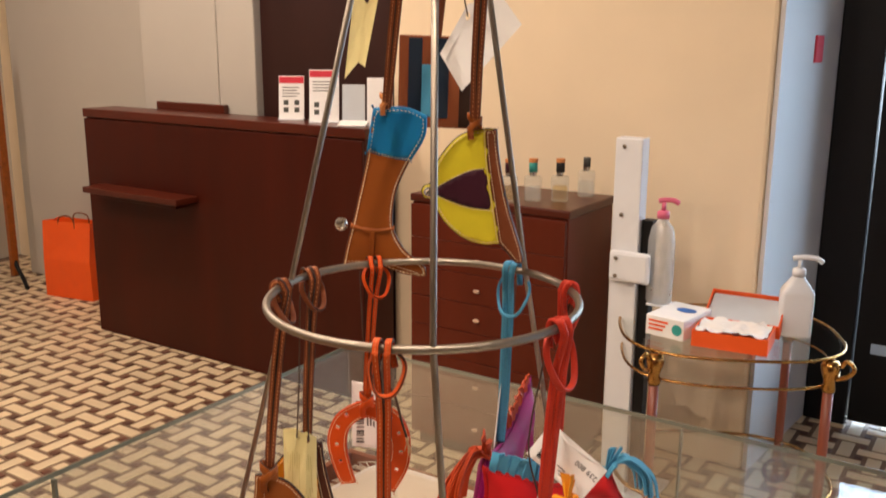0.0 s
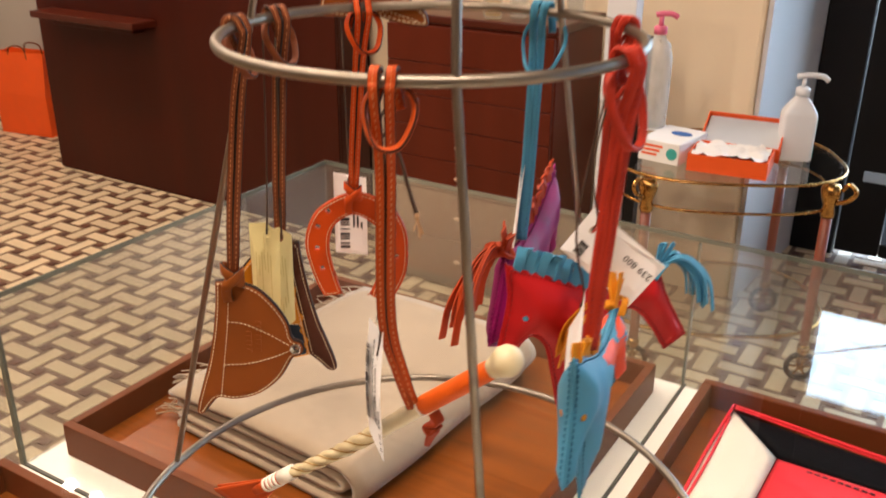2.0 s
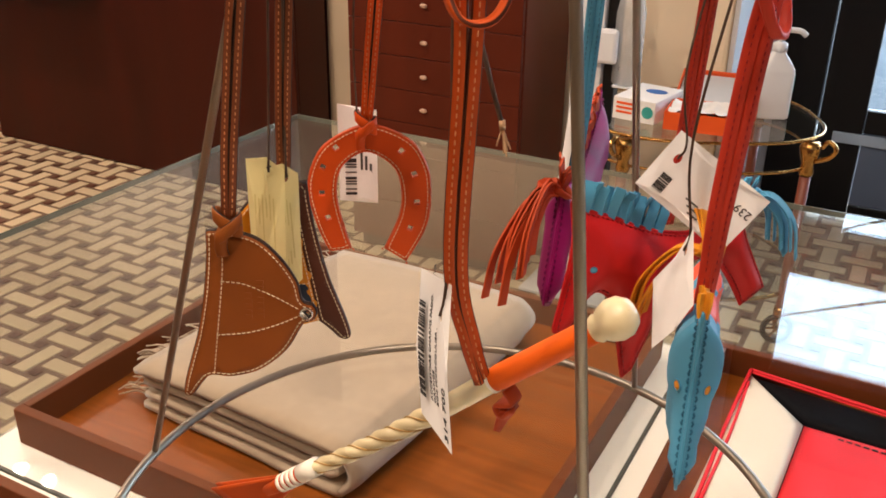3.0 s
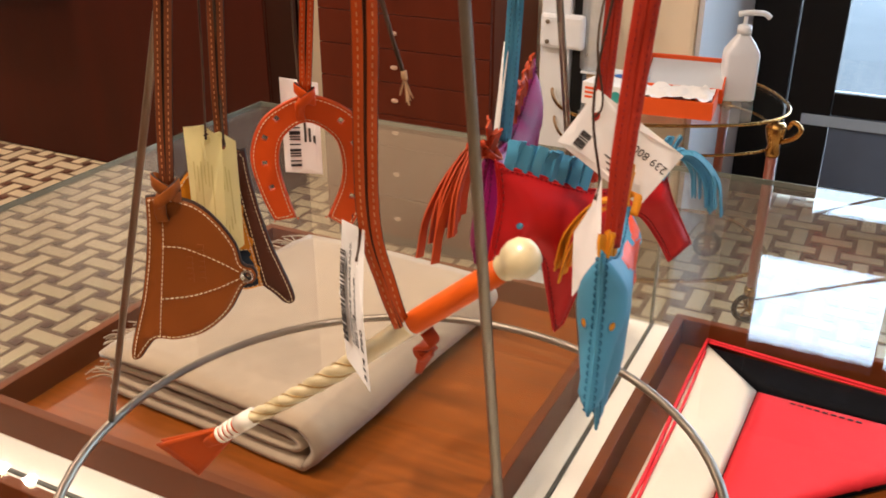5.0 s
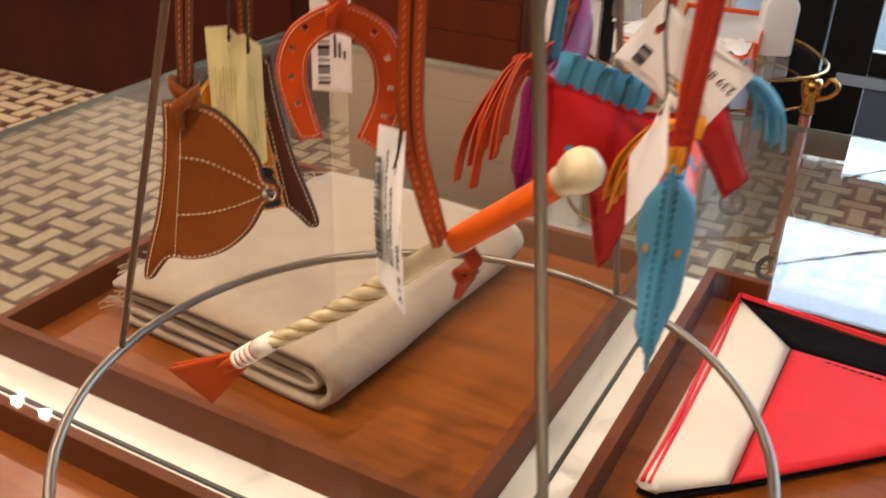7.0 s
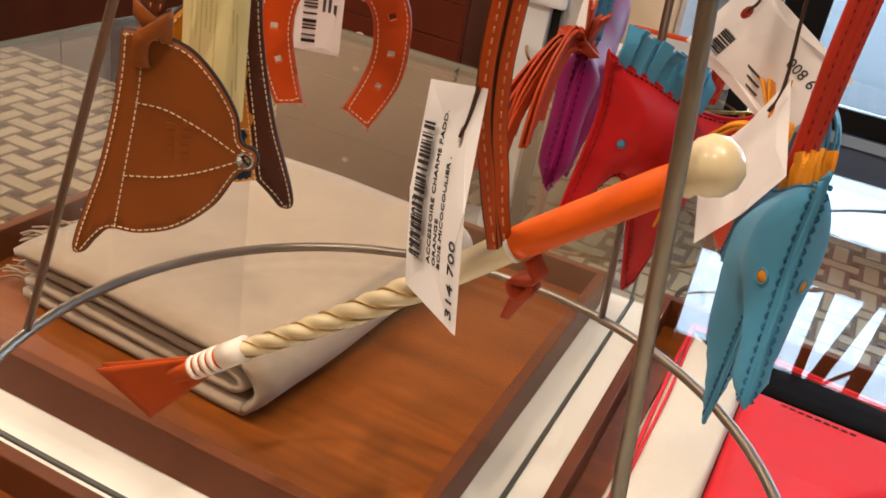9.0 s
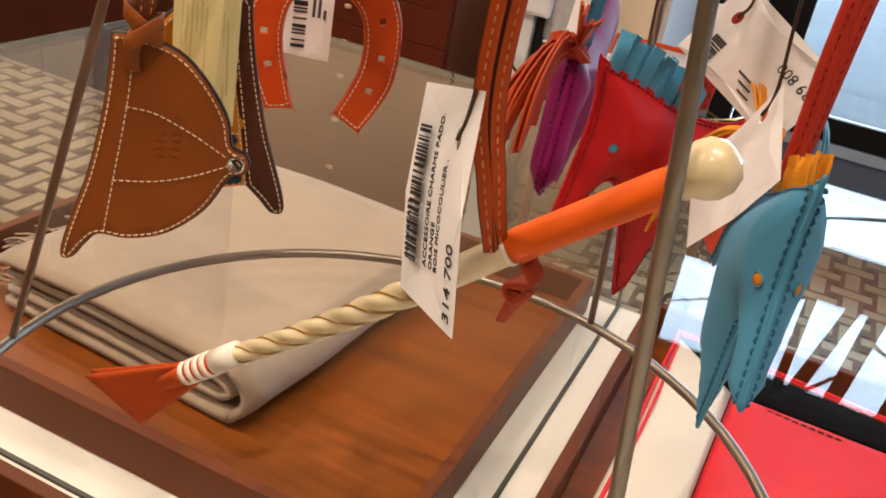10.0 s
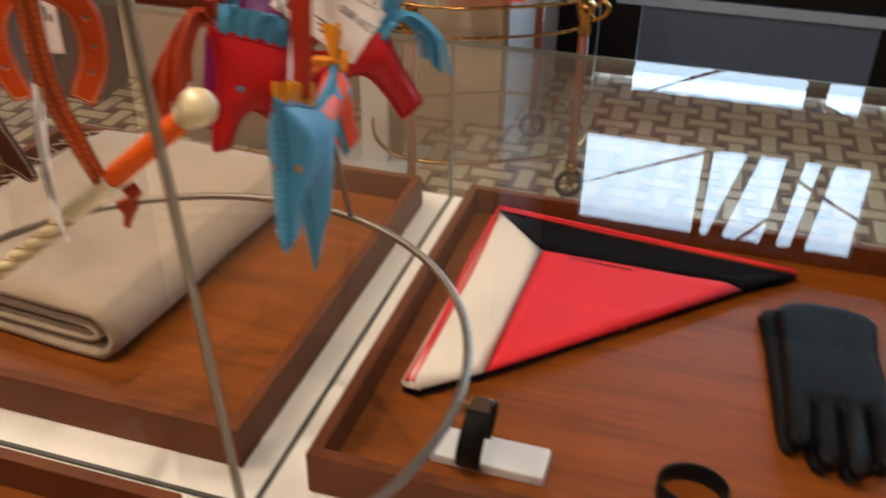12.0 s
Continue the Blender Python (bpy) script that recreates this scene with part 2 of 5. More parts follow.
def curve(pts, n=8, closed=False):
    """Catmull-Rom points through pts."""
    p = [Vector(q) for q in pts]
    k = len(p)
    if n <= 1:
        return p
    out = []
    for i in range(k if closed else k - 1):
        if closed:
            a, b, c, d = p[i - 1], p[i], p[(i + 1) % k], p[(i + 2) % k]
        else:
            b, c = p[i], p[i + 1]
            a = p[i - 1] if i else b * 2 - c
            d = p[i + 2] if i + 2 < k else c * 2 - b
        for j in range(n):
            t = j / n
            out.append(0.5 * (2 * b + (c - a) * t + (2 * a - 5 * b + 4 * c - d) * t * t + (3 * b - a - 3 * c + d) * t ** 3))
    if not closed:
        out.append(p[-1])
    return out


def sweep(pts, profile, side=None, closed=False, taper=None, bm=None, twist=0.0, edges=()):
    """Carries a flat profile [(across, through)] along pts. side: the direction that 'across' keeps to; else a free frame."""
    bm = bm or bmesh.new()
    n = len(pts)
    rings = []
    ref = Vector(side).normalized() if side is not None else None
    last = None
    for i, p in enumerate(pts):
        a = pts[i - 1] if (i or closed) else pts[i]
        b = pts[(i + 1) % n] if (i + 1 < n or closed) else pts[i]
        t = (b - a).normalized()
        if ref is not None:
            u = ref - t * ref.dot(t)
        elif last is None:
            u = t.orthogonal()
        else:
            u = last - t * last.dot(t)
        u = u.normalized() if u.length > 1e-6 else t.orthogonal().normalized()
        last = u
        w = t.cross(u)
        if twist:
            q = twist * i / max(1, n - 1)
            u, w = u * math.cos(q) + w * math.sin(q), w * math.cos(q) - u * math.sin(q)
        k = taper(i / max(1, n - 1)) if taper else 1.0
        rings.append([bm.verts.new(p + u * (x * k) + w * (y * k)) for x, y in profile])
    m = len(profile)
    for i in range(n if closed else n - 1):
        r, s = rings[i], rings[(i + 1) % n]
        for j in range(m):
            bm.faces.new((r[j], r[(j + 1) % m], s[(j + 1) % m], s[j])).material_index = 1 if j in edges else 0
    if not closed:
        bm.faces.new(rings[0][::-1])
        bm.faces.new(rings[-1])
    return bm


def disc(r, n=12):
    return [(r * math.cos(2 * math.pi * i / n), r * math.sin(2 * math.pi * i / n)) for i in range(n)]


def strip(w, t):
    """A thong's section: flat, with worn corners."""
    w, t, c = w / 2, t / 2, min(w, t) * 0.2
    return [(-w, -t + c), (-w + c, -t), (w - c, -t), (w, -t + c), (w, t - c), (w - c, t), (-w + c, t), (-w, t - c)]


def tube(pts, r, n=12, closed=False, taper=None, bm=None):
    return sweep([Vector(p) for p in pts], disc(r, n), None, closed, taper, bm)


def lathe(rows, n=24, bm=None, m=None):
    """Turns [(radius, height)] about z."""
    own = bmesh.new()
    rings = [[own.verts.new((r * math.cos(2 * math.pi * i / n), r * math.sin(2 * math.pi * i / n), z)) for i in range(n)] for r, z in rows]
    for a, b in zip(rings, rings[1:]):
        for i in range(n):
            own.faces.new((a[i], a[(i + 1) % n], b[(i + 1) % n], b[i]))
    own.faces.new(rings[0][::-1])
    own.faces.new(rings[-1])
    if m is not None:
        own.transform(m)
    return own if bm is None else join(bm, own)


def inside(x, y, poly):
    c = False
    for i in range(len(poly)):
        (x1, y1), (x2, y2) = poly[i - 1], poly[i]
        if (y1 > y) != (y2 > y) and x < (x2 - x1) * (y - y1) / (y2 - y1) + x1:
            c = not c
    return c


def rim_distance(x, y, poly):
    best = 9.0
    for i in range(len(poly)):
        (x1, y1), (x2, y2) = poly[i - 1], poly[i]
        dx, dy = x2 - x1, y2 - y1
        t = max(0, min(1, ((x - x1) * dx + (y - y1) * dy) / (dx * dx + dy * dy + 1e-12)))
        best = min(best, math.hypot(x - x1 - t * dx, y - y1 - t * dy))
    return best


def outline(pts, n=6):
    """A smooth closed outline in the plane; a point given twice in a row is a corner."""
    return [(v.x, v.y) for v in curve([(x, y, 0) for x, y in pts], n, True)]


def clean(poly, gap=0.0004):
    out = []
    for p in poly:
        if not out or math.hypot(p[0] - out[-1][0], p[1] - out[-1][1]) > gap:
            out.append(p)
    return out


def pillow(poly, depth, reach, step, holes=(), lumps=0.0, soft=False):
    """A padded shape in the xz plane: flat in the middle, rounded within reach of its outline. Faces on the rim take material 1."""
    from mathutils.geometry import delaunay_2d_cdt
    poly = clean(poly)
    pts = [Vector(p) for p in poly]
    loops = [list(range(len(poly)))]
    for hole in holes:
        loops.append(list(range(len(pts), len(pts) + len(hole))))
        pts += [Vector(p) for p in hole]
    edges = [(l[i - 1], l[i]) for l in loops for i in range(len(l))]
    xs, ys = [p[0] for p in poly], [p[1] for p in poly]

    def dist(x, y):
        return min(rim_distance(x, y, q) for q in (poly, *holes))

    def pierced(x, y):
        return any(inside(x, y, q) for q in holes)

    inset = min(0.0011, reach * 0.7)
    for q in (poly, *holes):
        for k in (offset(q, inset) if q is poly else offset(q, -0.0005)):
            if not pierced(*k) and dist(*k) > (inset * 0.7 if q is poly else 0.0003):
                pts.append(Vector(k))
    y = min(ys) + step / 2
    row = 0
    while y < max(ys):
        x = min(xs) + (step / 2 if row % 2 else 0)
        while x < max(xs):
            if inside(x, y, poly) and not pierced(x, y) and dist(x, y) > inset + step * 0.35:
                pts.append(Vector((x, y)))
            x += step
        y += step * 0.87
        row += 1
    out = delaunay_2d_cdt(pts, edges, [], 0, 1e-7)
    vs, fs = out[0], out[2]
    bm = bmesh.new()
    front, back = [], []
    for v in vs:
        d = rim_distance(v.x, v.y, poly)
        k = min(1.0, d / reach)
        h = depth / 2 * (math.sin(k * math.pi / 2) ** 0.85 if soft else math.sqrt(max(0.0, 1 - (1 - k) ** 2)))
        if lumps:
            h *= 1 + lumps * noise.noise(Vector((v.x * 60, v.y * 60, 3.1)))
        if d < 1e-5:
            a = bm.verts.new((v.x, 0, v.y))
            front.append(a)
            back.append(a)
        else:
            front.append(bm.verts.new((v.x, -h, v.y)))
            back.append(bm.verts.new((v.x, h, v.y)))
    for f in fs:
        cx, cy = sum(vs[i].x for i in f) / len(f), sum(vs[i].y for i in f) / len(f)
        if not inside(cx, cy, poly) or pierced(cx, cy):
            continue
        for s in (front, back):
            vv = [s[i] for i in f]
            if s is back and all(a is b for a, b in zip(vv, [front[i] for i in f])):
                continue
            try:
                face = bm.faces.new(vv if s is front else vv[::-1])
                face.material_index = 1 if min(rim_distance(vs[i].x, vs[i].y, poly) for i in f) < 1e-5 else 0
            except ValueError:
                pass
    # walls of the holes
    other = {a: b for a, b in zip(front, back)}
    for e in [e for e in bm.edges if len(e.link_faces) == 1]:
        a, b = e.verts
        if a in other and b in other and other[a] is not a and other[b] is not b:
            bm.faces.new((a, b, other[b], other[a]))
    if holes:
        bmesh.ops.recalc_face_normals(bm, faces=bm.faces)
    if not soft:
        for e in bm.edges:
            e.smooth = e.calc_face_angle(0) < radians(38)
    return bm


def offset(poly, d):
    """The outline moved inwards by d."""
    poly = clean(poly)
    n = len(poly)
    area2 = sum(poly[i - 1][0] * poly[i][1] - poly[i][0] * poly[i - 1][1] for i in range(n))
    s = 1 if area2 > 0 else -1
    out = []
    for i in range(n):
        (ax, ay), (bx, by) = poly[i - 1], poly[(i + 1) % n]
        tx, ty = bx - ax, by - ay
        l = math.hypot(tx, ty) or 1
        q = (poly[i][0] - ty / l * d * s, poly[i][1] + tx / l * d * s)
        if rim_distance(q[0], q[1], poly) > d * 0.9 and inside(q[0], q[1], poly):
            out.append(q)
    return out


def stitches(path, y, pitch=0.0026, r=0.00028, bm=None, closed=False, both=True):
    """Short raised threads along a line in the xz plane, on the face at depth y (and on the back)."""
    bm = bm or bmesh.new()
    pts = list(path) + ([path[0]] if closed else [])
    run, nxt = 0.0, 0.0
    for (x1, z1), (x2, z2) in zip(pts, pts[1:]):
        l = math.hypot(x2 - x1, z2 - z1)
        if l < 1e-7 or l > 0.02 and closed and (x1, z1) == pts[-2]:
            run += l
            continue
        while nxt <= run + l:
            t = (nxt - run) / l
            cx, cz, ux, uz = x1 + (x2 - x1) * t, z1 + (z2 - z1) * t, (x2 - x1) / l, (z2 - z1) / l
            h = pitch * 0.32
            for s in ((-1, 1) if both else (-1,)):
                a, b = Vector((cx - ux * h, s * y, cz - uz * h)), Vector((cx + ux * h, s * y, cz + uz * h))
                mid = (a + b) / 2 + Vector((0, s * r * 1.2, 0))
                sweep([a, mid, b], disc(r, 5), None, False, None, bm)
            nxt += pitch
        run += l
    return bm


def vertical(p, phi):
    """A frame at p whose x axis lies at phi degrees in plan and whose z axis is up."""
    return pose(p[0], p[1], p[2], 0, 0, phi)


def text_bm(body, size, m):
    cu = bpy.data.curves.new("words", "FONT")
    cu.body, cu.size, cu.align_x, cu.extrude = body, size, "LEFT", 0.00008
    cu.resolution_u = 2
    ob = bpy.data.objects.new("words", cu)
    scene.collection.objects.link(ob)
    me = bpy.data.meshes.new_from_object(ob.evaluated_get(bpy.context.evaluated_depsgraph_get()))
    bm = bmesh.new()
    bm.from_mesh(me)
    bm.transform(m)
    bpy.data.objects.remove(ob)
    bpy.data.meshes.remove(me)
    bpy.data.curves.remove(cu)
    return bm

# ---- the room ----
FX0, FX1, FY0, FY1, TOP = -5.6, 2.9, -2.6, 3.9, 2.9


def structure(name, bm, mat, label, category, smooth=False):
    return tagged(link(name, bm, mat, None, "", smooth), label, category, kind="structure")


floor = structure("floor", box((FX0, FY0, -0.12), (FX1, FY1, -0.0035)), M["grout"], "brown grout bed of the cream basketweave tile floor", "floor")
ceiling = structure("ceiling", box((FX0, FY0, TOP), (FX1, FY1, TOP + 0.1)), M["ceiling"], "plain ceiling out of view, coloured dark taupe to cut bounced light", "ceiling")
bm = bmesh.new()
for lo, hi in (((FX1, FY0, 0), (FX1 + 0.12, 0.75, TOP)), ((FX1, 3.05, 0), (FX1 + 0.12, FY1, TOP)), ((FX1, 0.75, 0), (FX1 + 0.12, 3.05, 0.5)), ((FX1, 0.75, 2.6), (FX1 + 0.12, 3.05, TOP))):
    box(lo, hi, 0, bm)
structure("wall_east", bm, M["wall"], "plain cream plaster wall with an added window opening", "wall")
# unseen window, added to stand in for sky light from the right
win = thing("added_window", "black framed window, added out of view as a side light source", "window", kind="structure")
for lo, hi in (((FX1 + 0.03, 0.752, 0.502), (FX1 + 0.09, 0.81, 2.598)), ((FX1 + 0.03, 2.99, 0.502), (FX1 + 0.09, 3.048, 2.598)), ((FX1 + 0.03, 0.812, 0.502), (FX1 + 0.09, 2.988, 0.56)), ((FX1 + 0.03, 0.812, 2.54), (FX1 + 0.09, 2.988, 2.598))):
    part("window_frame", box(lo, hi, 0.004), M["black"], win)
part("pane", box((FX1 + 0.055, 0.812, 0.562), (FX1 + 0.063, 2.988, 2.538)), M["smoked"], win, "grey pane tinted to dim the added window")
structure("wall_south", box((FX0, FY0 - 0.12, 0), (FX1, FY0, TOP)), M["dim"], "plain taupe wall out of view, kept dark to cut bounced light", "wall")
structure("wall_west", box((FX0 - 0.12, FY0, 0), (FX0, FY1, TOP)), M["pale"], "plain pale grey wall", "wall")

BACK = 2.98
structure("wall_north", box((-2.146, BACK, 0), (-0.684, BACK + 0.7, TOP), 0.012), M["wall"], "smooth warm cream plaster wall behind the chest", "wall")
panel = structure("wall_panel", box((-2.873, BACK + 0.02, 0), (-2.15, BACK + 0.7, TOP)), M["darkwood"], "dark stained wood wall panel behind the desk", "wall panel")
bm = bmesh.new()
for x0, x1 in ((-3.105, -2.877), (-3.622, -3.111)):
    box((x0, BACK - 0.02, 0), (x1, BACK + 0.7, TOP), 0.006, bm)
structure("wall_panel", bm, M["pale"], "pale grey painted panels with a fine vertical joint", "wall panel")
structure("column", box((-5.1, 3.2, 0), (-3.626, BACK + 0.7, TOP), 0.01), M["pale"], "broad pale grey plastered column beside the desk", "column")
structure("wall_north_end", box((FX0, 3.45, 0), (-5.104, BACK + 0.7, TOP)), M["wall"], "cream plaster wall", "wall")
# splayed reveal beside the door
bm = bmesh.new()
ring = [(-0.682, BACK + 0.012), (-0.664, BACK), (-0.61, 3.575), (-0.61, 3.72), (-0.682, 3.72)]
lo = [bm.verts.new((x, y, 0)) for x, y in ring]
hi = [bm.verts.new((x, y, TOP)) for x, y in ring]
bm.faces.new(lo[::-1])
bm.faces.new(hi)
for i in range(5):
    bm.faces.new((lo[i - 1], lo[i], hi[i], hi[i - 1]))
structure("door_reveal", bm, M["reveal"], "pale painted splayed reveal beside the black door", "wall")

# glazed door with a fixed light above, and its neighbour
DY = 3.575


def glazed_door(name, x0, x1, label):
    d = thing(name, label, "door", kind="structure")
    bm = bmesh.new()
    box((x0, DY, 0), (x0 + 0.15, DY + 0.09, TOP), 0.004, bm)
    box((x1 - 0.06, DY, 0), (x1, DY + 0.09, TOP), 0.004, bm)
    box((x0 + 0.152, DY, 2.5), (x1 - 0.062, DY + 0.09, TOP), 0.004, bm)
    box((x0 + 0.152, DY, 1.91), (x1 - 0.062, DY + 0.09, 2.08), 0.004, bm)
    part("door_frame", bm, M["black"], d)
    bm = bmesh.new()
    a, b = x0 + 0.156, x1 - 0.066
    box((a, DY + 0.02, 0.015), (a + 0.15, DY + 0.065, 1.9), 0.004, bm)
    box((b - 0.1, DY + 0.02, 0.015), (b, DY + 0.065, 1.9), 0.004, bm)
    box((a + 0.152, DY + 0.02, 1.885), (b - 0.102, DY + 0.065, 1.9), 0.004, bm)
    box((a + 0.152, DY + 0.02, 0.338), (b - 0.102, DY + 0.065, 0.42), 0.004, bm)
    box((a + 0.152, DY + 0.02, 0.015), (b - 0.102, DY + 0.065, 0.065), 0.004, bm)
    leaf = part("door_leaf", bm, M["black"], d)
    # strip and panel stand in for the step and floor beyond the glass
    part("kick_strip", box((a + 0.055, DY + 0.008, 0.296), (b - 0.02, DY + 0.0195, 0.335), 0.003), M["strip"], leaf, "pale strip for the step beyond the glass, outdoor blue in its colour")
    ob = part("pane", box((a + 0.153, DY + 0.038, 0.422), (b - 0.103, DY + 0.046, 1.883)), M["doorglass"], leaf)
    ob.visible_shadow = False
    part("kick_panel", box((a + 0.153, DY + 0.028, 0.067), (b - 0.103, DY + 0.05, 0.336), 0.002), M["slate"], leaf, "dark panel for the floor beyond the glass, outdoor blue in its colour")
    for k, (p0, p1) in enumerate(((x0 + 0.153, x0 + 0.62), (x0 + 0.66, x1 - 0.063))):
        ob = part("transom_pane", box((p0, DY + 0.038, 2.083), (p1, DY + 0.046, 2.497)), M["doorglass"], d)
        ob.visible_shadow = False
    part("transom_bar", box((x0 + 0.622, DY + 0.01, 2.082), (x0 + 0.658, DY + 0.08, 2.498), 0.003), M["black"], d)
    bm = tube(curve([(b - 0.05, DY + 0.02, 0.9), (b - 0.05, DY - 0.05, 0.92), (b - 0.05, DY - 0.055, 1.1), (b - 0.05, DY - 0.05, 1.28), (b - 0.05, DY + 0.02, 1.3)], 5), 0.011)
    part("door_handle", bm, M["steel"], leaf, "brushed steel pull", True)
    return d


glazed_door("door_1", -0.608, 0.70, "black framed glazed door with a glass light above")
glazed_door("door_2", 0.704, 2.0, "black framed glazed door with a glass light above")
structure("wall_north_right", box((2.004, DY, 0), (FX1, DY + 0.15, TOP)), M["wall"], "cream plaster wall", "wall")

# outside
structure("pavement", box((-6, 3.92, -0.2), (9, 14, -0.06)), M["street"], "grey street paving outside the door", "pavement")
structure("backdrop", box((-14, 14, -0.1), (20, 14.1, 12)), M["day"], "bright hazy overcast street beyond the door", "backdrop")
tree = thing("street_tree", "bare dark street tree outside the glass door", "tree")
part("trunk", tube(curve([(0.75, 7.2, -0.06), (0.72, 7.2, 1.6), (0.8, 7.25, 3.2), (0.6, 7.2, 5.4)], 6), 0.11, 10, taper=lambda t: 1.2 - 0.7 * t), M["tree"], tree, "", True)
bm = bmesh.new()
rng = random.Random(4)
for i in range(9):
    z = 2.5 + 0.33 * i
    s = -1 if i % 2 else 1
    l = rng.uniform(0.9, 1.9)
    p = [(0.74, 7.22, z), (0.74 + s * l * 0.4, 7.2 + rng.uniform(-0.3, 0.3), z + rng.uniform(0.05, 0.35)), (0.74 + s * l, 7.2 + rng.uniform(-0.5, 0.5), z + rng.uniform(0.3, 0.9))]
    tube(curve(p, 4), rng.uniform(0.016, 0.03), 6, taper=lambda t: 1 - 0.8 * t, bm=bm)
part("crown", bm, M["tree"], tree, "bare branches", True)
awning = thing("awning_arm", "dark folded awning arms above the shop front", "awning")
for p0, p1 in (((0.05, 3.67, 2.75), (0.3, 4.3, 2.2)), ((0.42, 3.67, 2.75), (0.6, 4.3, 2.2))):
    part("arm", tube([p0, p1], 0.03, 8), M["black"], awning, "", True)

# ceiling downlights, with fittings for the added fill lamps too
for lx, ly in DOWNLIGHTS:
    d = thing("downlight", "small round recessed ceiling downlight, lit, most of them added unseen as fill", "lamp", pose(lx, ly, TOP), "ceiling downlights")
    part("trim_ring", lathe([(0.04, -0.001), (0.04, -0.008), (0.026, -0.012), (0.022, -0.003)], 24), M["white_plastic"], d)
    part("lens", lathe([(0.014, -0.002), (0.0125, -0.006)], 24), M["lamp"], d, "glowing warm lens")

# reception desk
desk = thing("reception_desk", "dark mahogany reception desk with a small front ledge", "desk")
D0, D1, DF, DB, DT = -3.795, -2.095, 2.73, 2.92, 1.1
part("body", box((D0 + 0.012, DF + 0.012, 0.004), (D1 - 0.012, DB, DT - 0.04), 0.003), M["desk_wood"], desk)
part("plinth", box((D0 + 0.016, DF + 0.014, 0), (D1 - 0.016, DB - 0.004, 0.004)), M["darkwood"], desk)
part("top", box((D0, DF, DT - 0.04), (D1, DB, DT), 0.004), M["mahogany_flat"], desk)
part("front_panel", box((D0 + 0.012, DF - 0.004, 0.004), (D1 - 0.012, DF + 0.011, DT - 0.046), 0.003), M["desk_wood"], desk)
part("ledge", box((D0 + 0.135, DF - 0.13, 0.726), (D0 + 0.775, DF - 0.005, 0.754), 0.004), M["mahogany_flat"], desk, "projecting wooden ledge")
part("ledge_bracket", box((D0 + 0.2, DF - 0.07, 0.696), (D0 + 0.7, DF - 0.005, 0.726), 0.003), M["desk_wood"], desk)
part("return_counter", box((D0 + 0.3, DB + 0.002, 0.0), (D0 + 0.75, DB + 0.034, DT + 0.035), 0.004), M["mahogany_flat"], desk, "raised return behind the top")


def card_stand(x, y, w, h, turn, mats, label):
    c = thing("card_display", label, "sign", pose(x, y, DT, 0, 0, turn), "cards on the desk")
    lean = Matrix.Rotation(radians(-9), 4, "X")
    b = box((-w / 2, -0.003, 0.004), (w / 2, 0.003, h), 0.0008, m=lean)
    part("card", b, M[mats], c)
    part("foot", box((-w / 2, -0.025, 0), (w / 2, 0.035, 0.0045), 0.001), M["white_plastic"], c)
    return c, lean


for x, y, w, h, mt, head in ((-2.59, 2.87, 0.105, 0.18, "white_paper", True), (-2.40, 2.855, 0.12, 0.21, "white_paper", True), (-2.26, 2.87, 0.09, 0.155, "grey_paper", False), (-2.13, 2.87, 0.10, 0.185, "white_paper", False)):
    c, lean = card_stand(x, y, w, h, 33, mt, "white printed card on a small stand on the desk" if head else "plain pale card standing on the desk")
    if head:
        part("heading", box((-w / 2 + 0.002, -0.0046, h - 0.03), (w / 2 - 0.002, -0.0032, h - 0.004), m=lean), M["red_ink"], c, "red printed heading band")
        bm = bmesh.new()
        for i in range(4):
            box((-w / 2 + 0.015, -0.0042, h - 0.05 - i * 0.012), (w / 2 - 0.02 - 0.01 * (i % 2), -0.0032, h - 0.0465 - i * 0.012), 0, bm, lean)
        for i in range(2):
            for j in range(2):
                box((-w / 2 + 0.02 + i * 0.045, -0.0042, 0.03 + j * 0.03), (-w / 2 + 0.04 + i * 0.045, -0.0032, 0.05 + j * 0.03), 0, bm, lean)
        tagged(part("print", bm, M["seam"], c, "grey print bars"), kind="stuff")
tray = thing("card_tray", "small white card lying on the desk", "card", pose(-2.2, 2.79, DT, 0, 0, 25))
part("card", box((-0.055, -0.03, 0), (0.055, 0.03, 0.006), 0.001, m=Matrix.Rotation(radians(14), 4, "X") @ Matrix.Translation((0, 0, 0.008))), M["white_paper"], tray)

# orange carrier bag
bag = thing("carrier_bag", "bright orange paper carrier bag on the tiled floor", "bag", pose(-4.42, 3.06, 0, 0, 0, 10))
bm = bmesh.new()
W, Dp, Hh = 0.17, 0.075, 0.43
lo = [bm.verts.new(p) for p in ((-W, -Dp, 0), (W, -Dp, 0), (W, Dp, 0), (-W, Dp, 0))]
mid = [bm.verts.new(p) for p in ((-W, -Dp, Hh * 0.5), (W, -Dp * 1.05, Hh * 0.5), (W - 0.012, 0, Hh * 0.5), (W, Dp, Hh * 0.5), (-W, Dp, Hh * 0.5), (-W + 0.012, 0, Hh * 0.5))]
hi = [bm.verts.new(p) for p in ((-W, -Dp * 0.8, Hh), (W, -Dp * 0.7, Hh + 0.006), (W - 0.03, 0, Hh), (W, Dp * 0.8, Hh), (-W, Dp * 0.8, Hh), (-W + 0.03, 0, Hh))]
bm.faces.new(lo[::-1])
bm.faces.new((lo[0], lo[1], mid[1], mid[0]))
bm.faces.new((lo[1], lo[2], mid[3], mid[2], mid[1]))
bm.faces.new((lo[2], lo[3], mid[4], mid[3]))
bm.faces.new((lo[3], lo[0], mid[0], mid[5], mid[4]))
